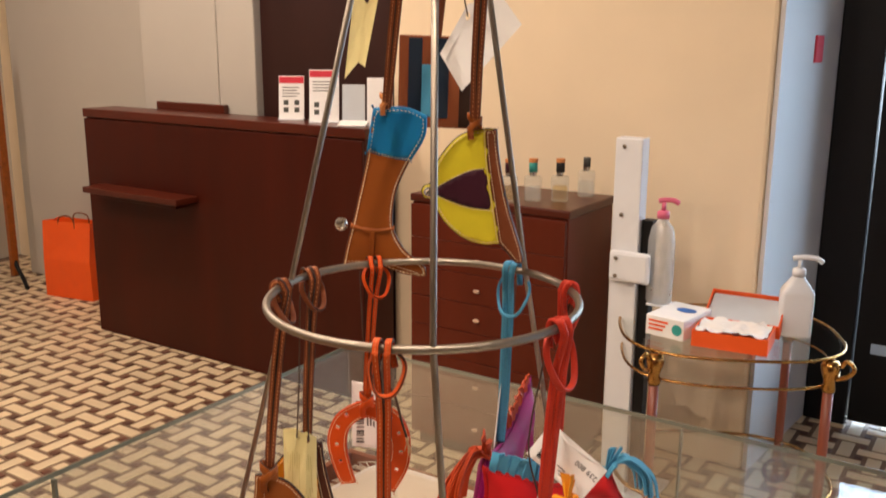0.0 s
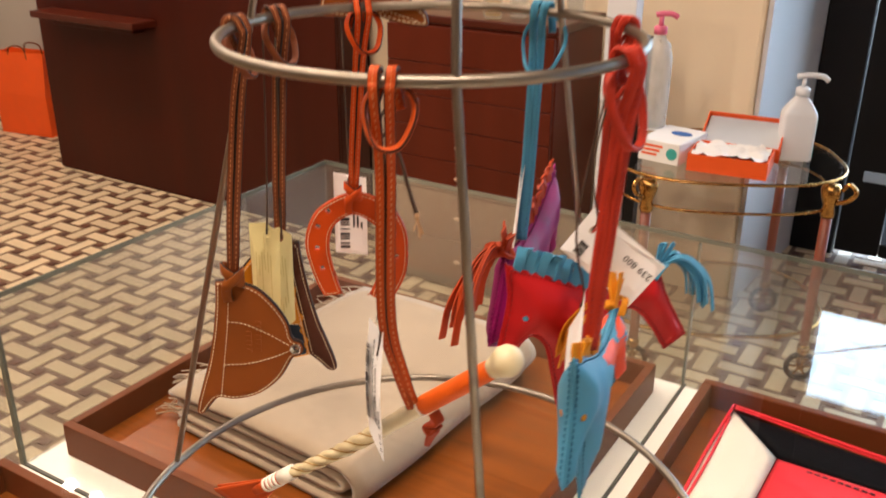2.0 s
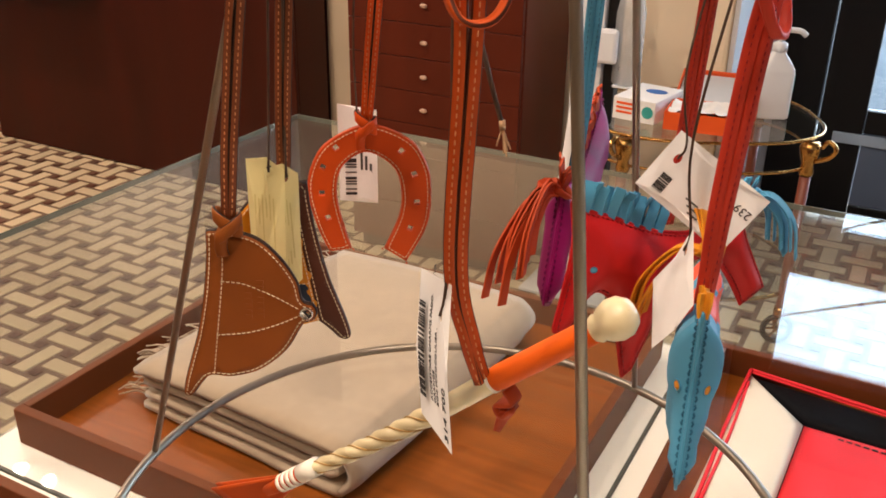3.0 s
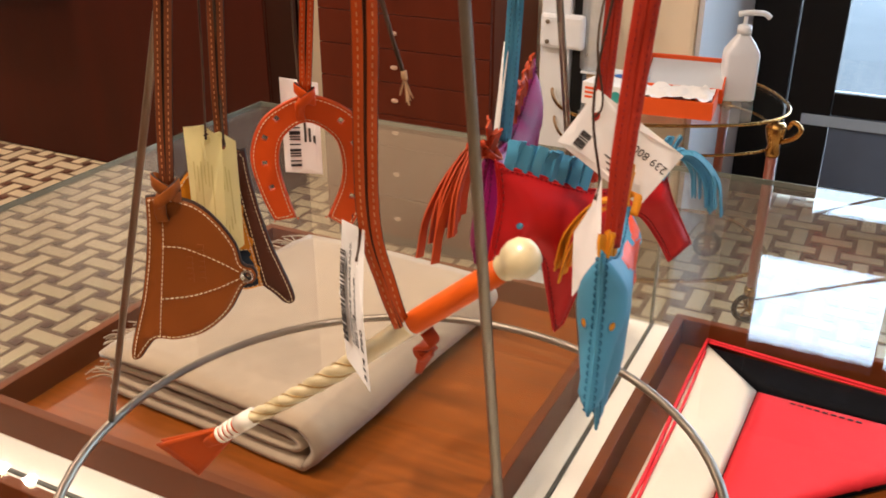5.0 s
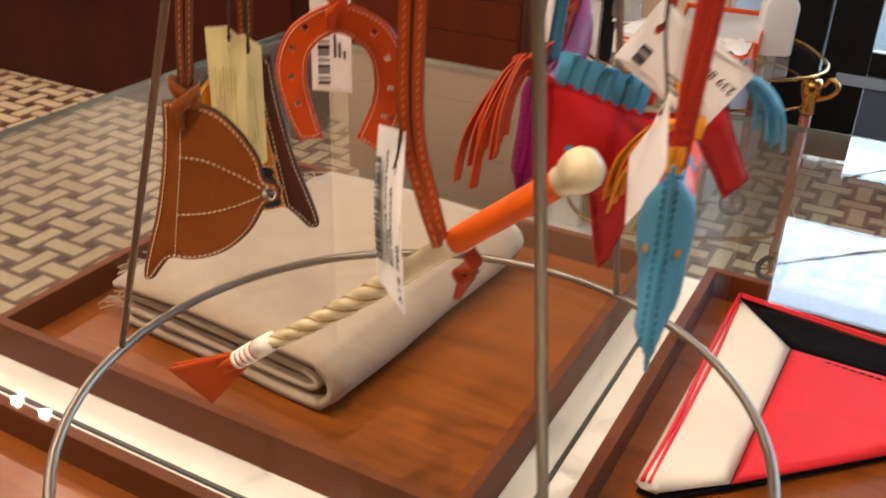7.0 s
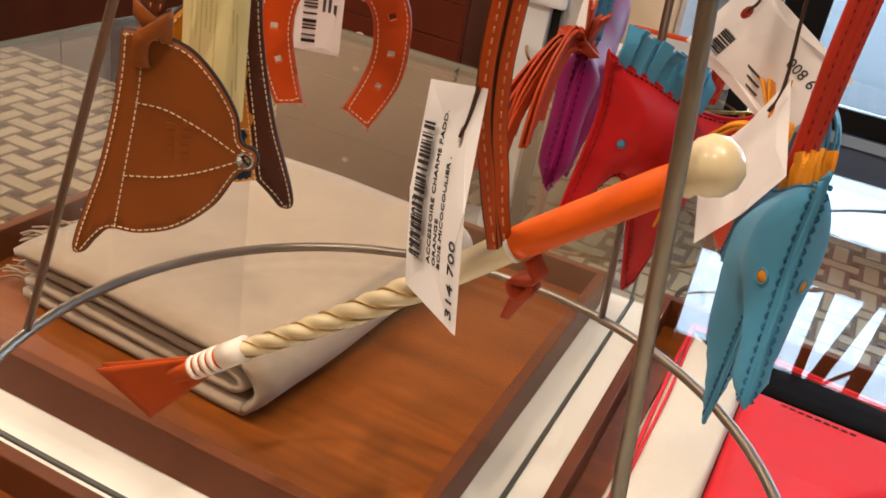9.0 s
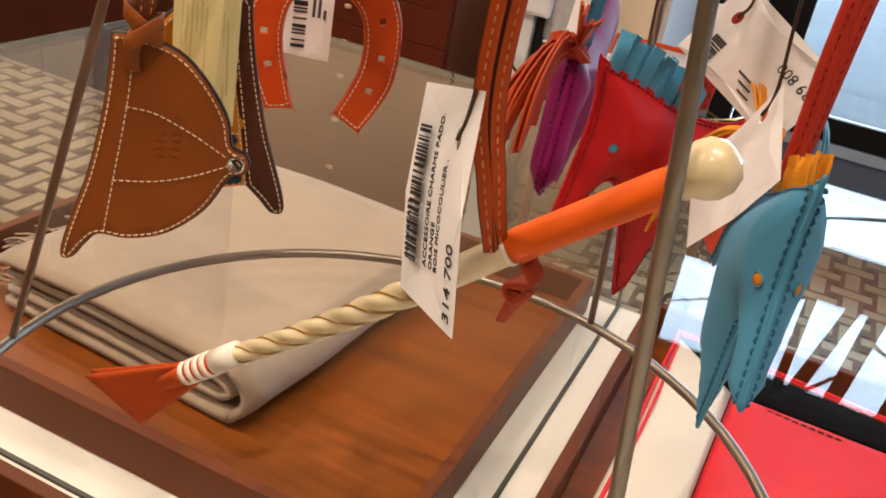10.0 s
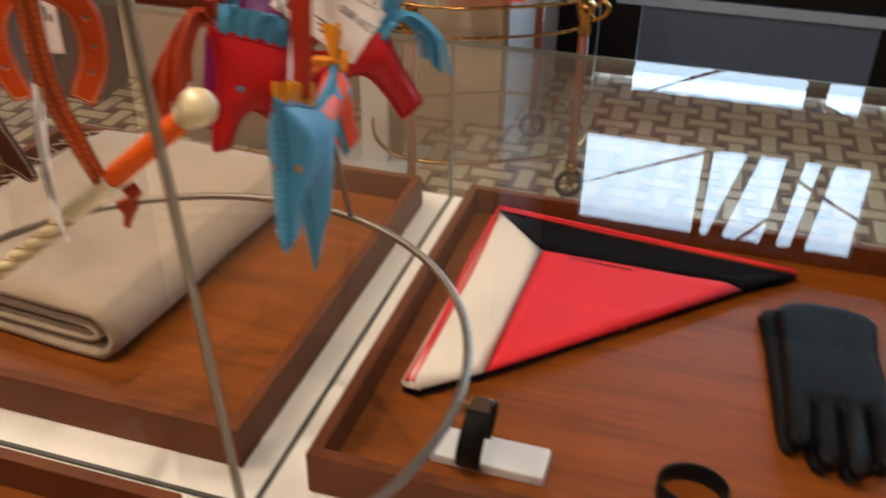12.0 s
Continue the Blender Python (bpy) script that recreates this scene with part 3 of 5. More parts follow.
for i in range(6):
    bm.faces.new((mid[i], mid[(i + 1) % 6], hi[(i + 1) % 6], hi[i]))
bag_body = part("bag_body", bm, M["orange_paper"], bag)
sol = bag_body.modifiers.new("thickness", "SOLIDIFY")
sol.thickness = 0.0015
for y in (-0.055, 0.055):
    part("handle", tube(curve([(-0.06, y, Hh - 0.03), (-0.05, y, Hh + 0.02), (0, y * 0.9, Hh + 0.035), (0.05, y, Hh + 0.02), (0.06, y, Hh - 0.03)], 6), 0.004, 8), M["brown"], bag, "brown cord handle", True)

# tall floor easel at the edge
stand = thing("wooden_easel", "brown wooden floor easel with a dark metal foot", "easel", pose(-4.93, 3.0, 0))
part("post", box((-0.03, -0.02, 0.05), (0.01, 0.02, 1.45), 0.006), M["tray"], stand)
part("foot", tube(curve([(0.18, -0.05, 0.012), (0.1, -0.02, 0.05), (0.0, 0, 0.14), (-0.02, 0, 0.3)], 6), 0.012), M["black"], stand, "black curved metal foot", True)

# chest of drawers
chest = thing("chest_of_drawers", "mahogany chest of seven drawers with ivory knobs", "chest")
C0, C1, CF, CB, CT = -1.752, -1.16, 2.55, 2.9, 0.916
part("carcass", box((C0, CF + 0.004, 0.05), (C1, CB, CT - 0.028), 0.004), M["mahogany"], chest)
part("top", box((C0 - 0.006, CF - 0.004, CT - 0.027), (C1 + 0.006, CB, CT), 0.005), M["mahogany_flat"], chest)
part("plinth", box((C0 + 0.02, CF + 0.02, 0), (C1 - 0.02, CB - 0.02, 0.05)), M["darkwood"], chest)
z1 = CT - 0.034
for dh in (0.115, 0.103, 0.103, 0.103, 0.103, 0.17, 0.14):
    dr = part("drawer", box((C0 + 0.004, CF - 0.012, z1 - dh + 0.002), (C1 - 0.004, CF + 0.003, z1), 0.0015), M["mahogany"], chest)
    z1 -= dh
    for kx in (-1.475,):
        part("knob", lathe([(0.003, 0), (0.003, 0.006), (0.006, 0.008), (0.0072, 0.012), (0.005, 0.015), (0.001, 0.016)], 16, m=pose(kx, CF - 0.012, z1 + dh * 0.5, 90) @ Matrix.Diagonal((1.75, 1, 1, 1))), M["ivory"], dr, "ivory turned knob", True)


def perfume(x, y, juice, cap, capw, h):
    b = thing("perfume_bottle", "clear glass perfume bottle with a %s cap" % cap[1], "bottle", pose(x, y, CT, 0, 0, 25), "perfume bottles on the chest")
    part("flacon", box((-0.028, -0.018, 0.0005), (0.028, 0.018, h), 0.009, seg=3), M["clear"], b, "", True)
    part("perfume", box((-0.023, -0.013, 0.008), (0.023, 0.013, h * 0.62), 0.006, seg=2), M[juice], b)
    part("collar", lathe([(0.012, h - 0.001), (0.012, h + 0.012)], 16), M["chrome"], b)
    part("cap", lathe([(capw, h + 0.012), (capw, h + 0.04), (capw * 0.9, h + 0.044)], 16), M[cap[0]], b, "", True)
    if cap[0] != "seam":
        part("cap_top", lathe([(capw * 1.05, h + 0.044), (capw * 1.05, h + 0.056)], 16), M["tan_light"], b)
    return b


perfume(-1.395, 2.59, "amber", ("plum", "dark brown"), 0.013, 0.085)
perfume(-1.333, 2.64, "clear", ("teal_ink", "green"), 0.014, 0.085)
perfume(-1.26, 2.69, "amber", ("ink", "black"), 0.014, 0.085)
perfume(-1.226, 2.82, "clear", ("seam", "grey"), 0.012, 0.09)

# white hand-cleaner post with a pump bottle
post = thing("sanitiser_post", "white freestanding post with a bottle bracket", "stand")
part("post", box((-1.03, 2.584, 0.01), (-0.943, 2.64, 1.15), 0.004), M["white_plastic"], post)
part("side_plate", box((-0.94, 2.6, 0.03), (-0.906, 2.64, 0.905), 0.002), M["black"], post, "black side plate")
part("base_plate", box((-1.12, 2.5, 0), (-0.85, 2.75, 0.01), 0.003), M["white_plastic"], post)
part("bracket", box((-1.025, 2.558, 0.714), (-0.895, 2.581, 0.81), 0.011), M["white_plastic"], post, "white bottle bracket")
part("bottle_shelf", box((-0.905, 2.575, 0.65), (-0.845, 2.645, 0.656), 0.002), M["white_plastic"], post)
for z in (1.125, 0.918, 0.788, 0.733):
    part("bolt", lathe([(0.006, 0), (0.006, 0.003), (0.003, 0.004)], 12, m=pose(-1.0, 2.582 if z > 0.85 else 2.556, z, 90)), M["steel"], post)


def pump_bottle(name, m, rows, neck, body, pump, label, nozzle):
    b = thing(name, label, "bottle", m)
    part("bottle", lathe(rows, 28), M[body], b, "", True)
    z = rows[-1][1]
    part("collar", lathe([(neck, z), (neck, z + 0.022), (neck * 0.7, z + 0.026)], 20), M[pump], b, "", True)
    part("pump_head", tube(curve([(0, 0, z + 0.024), (0, 0, z + 0.055)], 2), neck * 0.38, 10), M[pump], b, "", True)
    part("nozzle", tube(curve([(-0.018, 0, z + 0.058), (0.0, 0, z + 0.062), (nozzle * 0.6, 0, z + 0.062), (nozzle, 0, z + 0.052)], 5), neck * 0.42, 10), M[pump], b, "", True)
    return b


pump_bottle("lotion_bottle", pose(-0.878, 2.61, 0.657, 0, 0, 20) @ Matrix.Diagonal((0.88, 0.88, 0.88, 1)), [(0.04, 0.0), (0.044, 0.006), (0.046, 0.12), (0.045, 0.22), (0.036, 0.265), (0.02, 0.282), (0.018, 0.295)], 0.021, "cloudy", "pink_plastic", "cloudy white round lotion bottle with a pink pump", 0.05)

# break-glass call point
alarm = thing("call_point", "small red wall call point in a white box", "alarm", pose(-0.655, 3.335, 1.406, 0, 0, 84.8))
part("back_box", box((-0.045, -0.012, -0.05), (0.045, 0.012, 0.05), 0.004), M["white_plastic"], alarm)
part("red_face", box((-0.04, -0.03, -0.045), (0.04, -0.0125, 0.045), 0.004), M["red_ink"], alarm)

# ---- brass and glass serving trolley ----
TZ = 0.597
trolley = thing("bar_cart", "brass and glass serving trolley with reddish wooden legs", "trolley", pose(-0.672, 2.645, 0, 0, 0, 27))


def oval(a, b, z, n=64, e=2.7):
    out = []
    for i in range(n):
        t = 2 * math.pi * i / n
        c, s = math.cos(t), math.sin(t)
        out.append(Vector((a * math.copysign(abs(c) ** (2 / e), c), b * math.copysign(abs(s) ** (2 / e), s), z)))
    return out


def oval_plate(a, b, z0, z1):
    bm = bmesh.new()
    lo = [bm.verts.new(p) for p in oval(a, b, z0)]
    hi = [bm.verts.new(p) for p in oval(a, b, z1)]
    bm.faces.new(lo[::-1])
    bm.faces.new(hi)
    for i in range(len(lo)):
        bm.faces.new((lo[i - 1], lo[i], hi[i], hi[i - 1]))
    return bm


ob = part("glass_shelf", oval_plate(0.305, 0.255, TZ - 0.008, TZ), M["glass"], trolley, "clear glass top")
part("rim", sweep(oval(0.315, 0.265, TZ - 0.004), disc(0.0045, 10), None, True), M["brass"], trolley, "polished brass rim", True)
part("gallery_rail", sweep(oval(0.305, 0.258, TZ - 0.085), disc(0.004, 10), None, True), M["brass"], trolley, "", True)
part("glass_shelf", oval_plate(0.31, 0.25, 0.150, 0.157), M["glass"], trolley, "clear glass lower shelf")
part("lower_rim", sweep(oval(0.318, 0.258, 0.153), disc(0.006, 10), None, True), M["brass"], trolley, "", True)
for sx in (-1, 1):
    for sy in (-1, 1):
        x, y = sx * 0.235, sy * 0.215
        leg = part("leg", lathe([(0.013, 0.11), (0.013, 0.15), (0.014, 0.3), (0.014, TZ - 0.1)], 16, m=pose(x, y, 0)), M["rosewood"], trolley, "reddish turned wooden leg", True)
        part("cap", lathe([(0.017, TZ - 0.1), (0.019, TZ - 0.09), (0.015, TZ - 0.07), (0.022, TZ - 0.05), (0.027, TZ - 0.025), (0.02, TZ - 0.01)], 18, m=pose(x, y, 0)), M["brass"], leg, "brass leg cap", True)
        part("scroll", tube(curve([(x + sx * 0.01, y + sy * 0.012, TZ - 0.06), (x + sx * 0.035, y + sy * 0.04, TZ - 0.04), (x + sx * 0.045, y + sy * 0.05, TZ - 0.015), (x + sx * 0.03, y + sy * 0.035, TZ + 0.0), (x + sx * 0.02, y + sy * 0.022, TZ - 0.02)], 5), 0.006, 8), M["brass"], leg, "", True)
        part("ferrule", lathe([(0.015, 0.085), (0.017, 0.1), (0.015, 0.115)], 16, m=pose(x, y, 0)), M["brass"], leg, "", True)
        wheel = part("wheel", sweep([Vector((x + 0.038 * math.cos(a), y, 0.046 + 0.038 * math.sin(a))) for a in [i * math.pi / 12 for i in range(24)]], disc(0.008, 8), None, True), M["black"], trolley, "dark rubber tyred caster", True)
        bm = bmesh.new()
        for k in range(6):
            a = k * math.pi / 3
            tube([(x, y, 0.046), (x + 0.034 * math.cos(a), y, 0.046 + 0.034 * math.sin(a))], 0.003, 6, bm=bm)
        lathe([(0.009, -0.01), (0.009, 0.01)], 12, bm, pose(x, y, 0.046, 90))
        part("spokes", bm, M["brass"], wheel)
        part("fork", tube(curve([(x, y + 0.013, 0.046), (x, y + 0.014, 0.075), (x, y, 0.088), (x, y - 0.014, 0.075), (x, y - 0.013, 0.046)], 4), 0.004, 8), M["brass"], wheel, "", True)

gel = thing("gel_bottle", "white square gel bottle with a white pump on the trolley", "bottle", pose(-0.498, 2.70, TZ, 0, 0, 22))
bm = bmesh.new()
rings = []
for hw, hd, z in ((0.040, 0.026, 0.0), (0.045, 0.030, 0.004), (0.0455, 0.0305, 0.06), (0.0455, 0.0305, 0.124), (0.0435, 0.029, 0.134), (0.031, 0.022, 0.156), (0.0185, 0.0155, 0.172), (0.0155, 0.0145, 0.179)):
    rings.append([bm.verts.new((p.x, p.y, z)) for p in oval(hw, hd, 0, 32, 7.0 if z < 0.15 else 4.0)])
for a, b in zip(rings, rings[1:]):
    for k in range(32):
        bm.faces.new((a[k], a[(k + 1) % 32], b[(k + 1) % 32], b[k]))
bm.faces.new(rings[0][::-1])
bm.faces.new(rings[-1])
part("bottle", bm, M["white_plastic"], gel, "translucent white shouldered body", True)
part("collar", lathe([(0.019, 0.178), (0.019, 0.198), (0.012, 0.202)], 20), M["white_plastic"], gel, "", True)
part("pump_stem", tube([(0, 0, 0.2), (0, 0, 0.225)], 0.006, 10), M["white_plastic"], gel, "", True)
part("nozzle", tube(curve([(-0.02, 0, 0.229), (0.01, 0, 0.233), (0.045, 0, 0.231), (0.062, 0, 0.22)], 5), 0.0075, 10), M["white_plastic"], gel, "", True)
for lo, hi in (((0.0452, -0.02, 0.012), (0.0462, 0.02, 0.045)), ((0.0452, -0.02, 0.075), (0.0462, 0.02, 0.12))):
    part("print_bar", box(lo, hi), M["teal_ink"], gel, "teal print bar")

obox = thing("orange_box", "shallow orange card box holding white tissue", "box", pose(-0.622, 2.524, TZ, 0, 0, 6))


def open_box(w, d, h, t):
    bm = bmesh.new()
    box((-w / 2, -d / 2, 0), (w / 2, d / 2, t), 0, bm)
    box((-w / 2, -d / 2, t), (w / 2, -d / 2 + t, h), 0, bm)
    box((-w / 2, d / 2 - t, t), (w / 2, d / 2, h), 0, bm)
    box((-w / 2, -d / 2 + t, t), (-w / 2 + t, d / 2 - t, h), 0, bm)
    box((w / 2 - t, -d / 2 + t, t), (w / 2, d / 2 - t, h), 0, bm)
    return bm


part("tray", open_box(0.205, 0.15, 0.046, 0.004), M["orange_paper"], obox)
bm = bmesh.new()
bmesh.ops.create_grid(bm, x_segments=26, y_segments=20, size=0.5)
for v in bm.verts:
    k = noise.noise(Vector((v.co.x * 6, v.co.y * 6, 0.3))) + 0.5 * noise.noise(Vector((v.co.x * 15, v.co.y * 15, 1.3)))
    v.co = Vector((v.co.x * 0.19, v.co.y * 0.135, 0.046 + 0.013 * k))
part("tissue", bm, M["white_paper"], obox, "crumpled white tissue paper", True)
lid = thing("open_orange_box", "empty orange card box half with a pale lining", "box", pose(-0.632, 2.678, TZ + 0.03, 25, 0, 5))
part("tray", open_box(0.215, 0.135, 0.046, 0.004), M["orange_paper"], lid)
part("lining", box((-0.102, -0.062, 0.0045), (0.102, 0.062, 0.034)), M["grey_paper"], lid, "pale grey lining")

tis = thing("glove_box", "white card glove box with a dark oval opening", "box", pose(-0.778, 2.535, TZ, 0, 0, -8))
part("carton", box((-0.075, -0.075, 0), (0.045, 0.1, 0.06), 0.002), M["white_paper"], tis)
bm = lathe([(0.03, 0.0605), (0.03, 0.0615)], 24)
for v in bm.verts:
    v.co.y = v.co.y * 0.7 + 0.03
part("opening", bm, M["blue_ink"], tis, "dark blue oval opening")
bm = lathe([(0.016, 0), (0.016, 0.001)], 20, m=pose(0.024, -0.0755, 0.03, 90))
part("roundel", bm, M["teal_ink"], tis, "pale blue printed roundel")
for i in range(3):
    part("print_bar", box((-0.065, -0.0762, 0.018 + i * 0.012), (-0.02 + 0.008 * i, -0.0753, 0.024 + i * 0.012)), M["orange_paper"], tis, "orange print bar")

# ---- display case ----
X = (-0.917, -0.327, 0.277, 0.878)
Y = (1.176, 0.605, 0.04)
GT, BASE = 0.922, 0.712
case = thing("display_case", "long glass-topped display case on a wooden cabinet", "display case")
part("cabinet", box((X[0] - 0.005, Y[2] - 0.005, 0.08), (X[3] + 0.005, Y[0] + 0.005, BASE - 0.02), 0.004), M["mahogany"], case, "mahogany cabinet below the glass")
part("plinth", box((X[0] + 0.04, Y[2] + 0.04, 0), (X[3] - 0.04, Y[0] - 0.04, 0.08)), M["darkwood"], case)
for i in range(3):
    for j in range(2):
        part("base_panel", box((X[i] + 0.002, Y[j + 1] + 0.002, BASE - 0.02), (X[i + 1] - 0.002, Y[j] - 0.002, BASE), 0.001), M["base"], case, "white lacquered base panel")
bm = bmesh.new()
for x in X[1:3]:
    box((x - 0.0018, Y[2], BASE - 0.019), (x + 0.0018, Y[0], BASE + 0.002), 0, bm)
box((X[0], Y[1] - 0.0018, BASE - 0.019), (X[3], Y[1] + 0.0018, BASE + 0.0022), 0, bm)
part("base_joint", bm, M["seam"], case, "dark joint between the base panels")
G = 0.006


def pane(name, lo, hi, edges, kind="glass"):
    p = part(name, box(lo, hi), M[kind], case)
    p.visible_shadow = False
    bm = bmesh.new()
    for a, b in edges:
        box(a, b, 0, bm)
    if edges:
        part("polished_edge", bm, M["edge"], p, "greenish polished glass edge")
    return p


for i in range(3):
    pane("back_pane", (X[i] + 0.001, Y[0] - G, BASE), (X[i + 1] - 0.001, Y[0], GT - G - 0.0005), [((X[i + 1] - 0.003, Y[0] - G - 0.0006, BASE), (X[i + 1] - 0.0002, Y[0] + 0.0006, GT - G - 0.0006))], "hazed" if i == 0 else "light_haze")
    pane("front_pane", (X[i] + 0.001, Y[2], BASE), (X[i + 1] - 0.001, Y[2] + G, GT - G - 0.0005), [])
for j in range(2):
    pane("side_pane", (X[0], Y[j + 1] + 0.001, BASE), (X[0] + G, Y[j] - G - 0.001, GT - G - 0.0005), [((X[0] - 0.0006, Y[j + 1] - 0.002, BASE), (X[0] + G + 0.0006, Y[j + 1] + 0.002, GT - G - 0.0006))], "light_haze")
    pane("side_pane", (X[3] - G, Y[j + 1] + 0.001, BASE), (X[3], Y[j] - G - 0.001, GT - G - 0.0005), [])
e = 0.0012
pane("top_pane", (X[0], Y[2], GT - G), (X[3], Y[0], GT), [
    ((X[0] - e, Y[2], GT - G), (X[0] + 0.0003, Y[0], GT + 0.0003)), ((X[0] - e, Y[0] - 0.0003, GT - G), (X[3], Y[0] + e, GT + 0.0003)),
    ((X[0] - e, Y[2] - e, GT - G), (X[3], Y[2] + 0.0003, GT + 0.0003)), ((X[3] - 0.0003, Y[2], GT - G), (X[3] + e, Y[0], GT + 0.0003))])


def display_tray(x0, y0, x1, y1, label):
    t = thing("display_tray", label, "tray", pose((x0 + x1) / 2, (y0 + y1) / 2, BASE + 0.0005), "trays in the case")
    w, d, h, k = (x1 - x0) / 2, (y1 - y0) / 2, 0.042, 0.011
    part("tray_floor", box((-w + k, -d + k, 0), (w - k, d - k, 0.009)), M["tray"], t)
    for a, b in (((-w, -d, 0), (w, -d + k, h)), ((-w, d - k, 0), (w, d, h)), ((-w, -d + k, 0), (-w + k, d - k, h)), ((w - k, -d + k, 0), (w, d - k, h))):
        part("tray_side", box(a, b, 0.0012), M["trayside"], t)
    return t


TA = (-0.885, 0.642, -0.355, 1.135)
display_tray(*TA, "shallow cherry wood tray holding a folded blanket")
display_tray(-0.291, 0.636, 0.237, 1.135, "shallow cherry wood tray with scarf and gloves")
display_tray(-0.885, 0.08, -0.362, 0.568, "shallow cherry wood tray, empty")
TF = BASE + 0.0095

# folded blanket
bl = thing("folded_blanket", "folded taupe cashmere blanket with a fringed edge in the tray", "blanket", pose(-0.655, 0.9, 0, 0, 0, -4) @ pose(0.655, -0.9, 0))
bx0, bx1, by0, by1 = -0.795, -0.512, 0.727, 1.085


def blanket_layer(name, path, thick, y0, y1, wob):
    """A thick cloth section in xz, carried along y with slight waves."""
    pts = curve([(x, 0, z) for x, z in path], 7)
    n = 22
    bm = bmesh.new()
    rows = []
    nrm = []
    for i, p in enumerate(pts):
        a, b = pts[max(0, i - 1)], pts[min(len(pts) - 1, i + 1)]
        t = (b - a).normalized()
        nrm.append(Vector((-t.z, 0, t.x)))
    sect = [p + q * thick / 2 for p, q in zip(pts, nrm)] + [p - q * thick / 2 for p, q in reversed(list(zip(pts, nrm)))]
    for j in range(n + 1):
        f = j / n
        e = min(f, 1 - f) * n
        y = y0 + (y1 - y0) * f
        row = []
        for k, s in enumerate(sect):
            w = noise.noise(Vector((s.x * 9, y * 9, s.z * 30 + wob))) * 0.004
            q = s.copy()
            if e < 1:
                q = q + (pts[min(k, len(sect) - 1 - k)] - q) * 0.45
            row.append(bm.verts.new((q.x + w, y + noise.noise(Vector((s.x * 8, s.z * 40, wob))) * 0.003, q.z + w * 0.35)))
        rows.append(row)
    m = len(sect)
    for a, b in zip(rows, rows[1:]):
        for k in range(m):
            bm.faces.new((a[k], a[(k + 1) % m], b[(k + 1) % m], b[k]))
    for row in (rows[0], rows[-1]):
        for k in range(m // 2 - 1):
            bm.faces.new((row[k], row[k + 1], row[m - 2 - k], row[m - 1 - k]))
    return part(name, bm, M["blanket"], bl, "", True)


z0 = TF + 0.008
blanket_layer("outer_fold", [(bx0, z0), (bx0 + 0.1, z0), (bx1 - 0.035, z0), (bx1 - 0.012, z0 + 0.006), (bx1 - 0.003, z0 + 0.024), (bx1 - 0.014, z0 + 0.042), (bx1 - 0.04, z0 + 0.047), (bx0 + 0.1, z0 + 0.046), (bx0 - 0.005, z0 + 0.041)], 0.012, by0, by1, 0.2)
blanket_layer("inner_fold", [(bx0 + 0.004, z0 + 0.0135), (bx0 + 0.1, z0 + 0.0135), (bx1 - 0.05, z0 + 0.013), (bx1 - 0.028, z0 + 0.0165), (bx1 - 0.022, z0 + 0.023), (bx1 - 0.03, z0 + 0.03), (bx1 - 0.055, z0 + 0.0325), (bx0 + 0.1, z0 + 0.0325), (bx0 + 0.002, z0 + 0.029)], 0.0105, by0 + 0.003, by1 - 0.003, 1.7)
bm = bmesh.new()
rng = random.Random(7)
for i in range(120):
    y = by0 + 0.006 + (by1 - by0 - 0.012) * i / 119 + rng.uniform(-0.0015, 0.0015)
    z = z0 + rng.choice((0.002, 0.016, 0.04, 0.043))
    l = rng.uniform(0.028, 0.045)
    p = [(bx0 + 0.004, y, z), (bx0 - l * 0.5, y + rng.uniform(-0.004, 0.004), z + rng.uniform(-0.006, 0.004)), (bx0 - l, y + rng.uniform(-0.009, 0.009), max(TF + 0.002, z - rng.uniform(0.0, 0.016)))]
    tube(curve(p, 3), 0.0016, 5, taper=lambda t: 1 - 0.5 * t, bm=bm)
tagged(part("fringe", bm, M["blanket"], bl, "twisted fringe strands", True), kind="stuff")

# folded silk scarf
sc = thing("silk_scarf", "folded ivory, red and black silk scarf in the tray", "scarf")


def cloth(name, poly, z, t, mat, label):
    """A soft flat piece of folded cloth: poly in plan, lying at z."""
    bm = pillow(poly, t, 0.004, 0.012, lumps=0.0)
    for v in bm.verts:
        x, d, y = v.co
        v.co = Vector((x, y, z + t / 2 - d + 0.0012 * noise.noise(Vector((x * 14, y * 14, 0.4)))))
    return part(name, bm, mat, sc, label, True)


SA, SB, SC, SM, SR, SW = (-0.252, 1.121), (-0.257, 0.766), (0.106, 1.084), (-0.179, 1.041), (0.043, 1.029), (-0.186, 0.806)
# black lower fold; its edge also draws the shadow under the scarf
cloth("underlayer", [SA, (-0.255, 0.94), (SB[0] + 0.003, SB[1]), (-0.237, 0.764), (SW[0], SW[1] + 0.001), (SR[0] - 0.002, SR[1] + 0.001), SC], TF + 0.0006, 0.006, M["silk_black"], "black under fold of the scarf, also its shadow line along the edge")
cloth("ivory_band", [(SA[0] + 0.004, SA[1] - 0.006), (-0.253, 0.94), (SB[0] + 0.001, SB[1] + 0.003), (-0.25, 0.764), (-0.236, 0.766), (SW[0] - 0.001, SW[1]), (SM[0] - 0.001, SM[1])], TF + 0.0066, 0.009, M["silk_white"], "ivory silk band")
cloth("red_field", [(SM[0], SM[1]), (SW[0], SW[1]), (SR[0] - 0.11, SR[1] - 0.108), (SR[0], SR[1]), (SR[0] - 0.012, SR[1] + 0.008)], TF + 0.0066, 0.009, M["silk_red"], "coral red silk field")
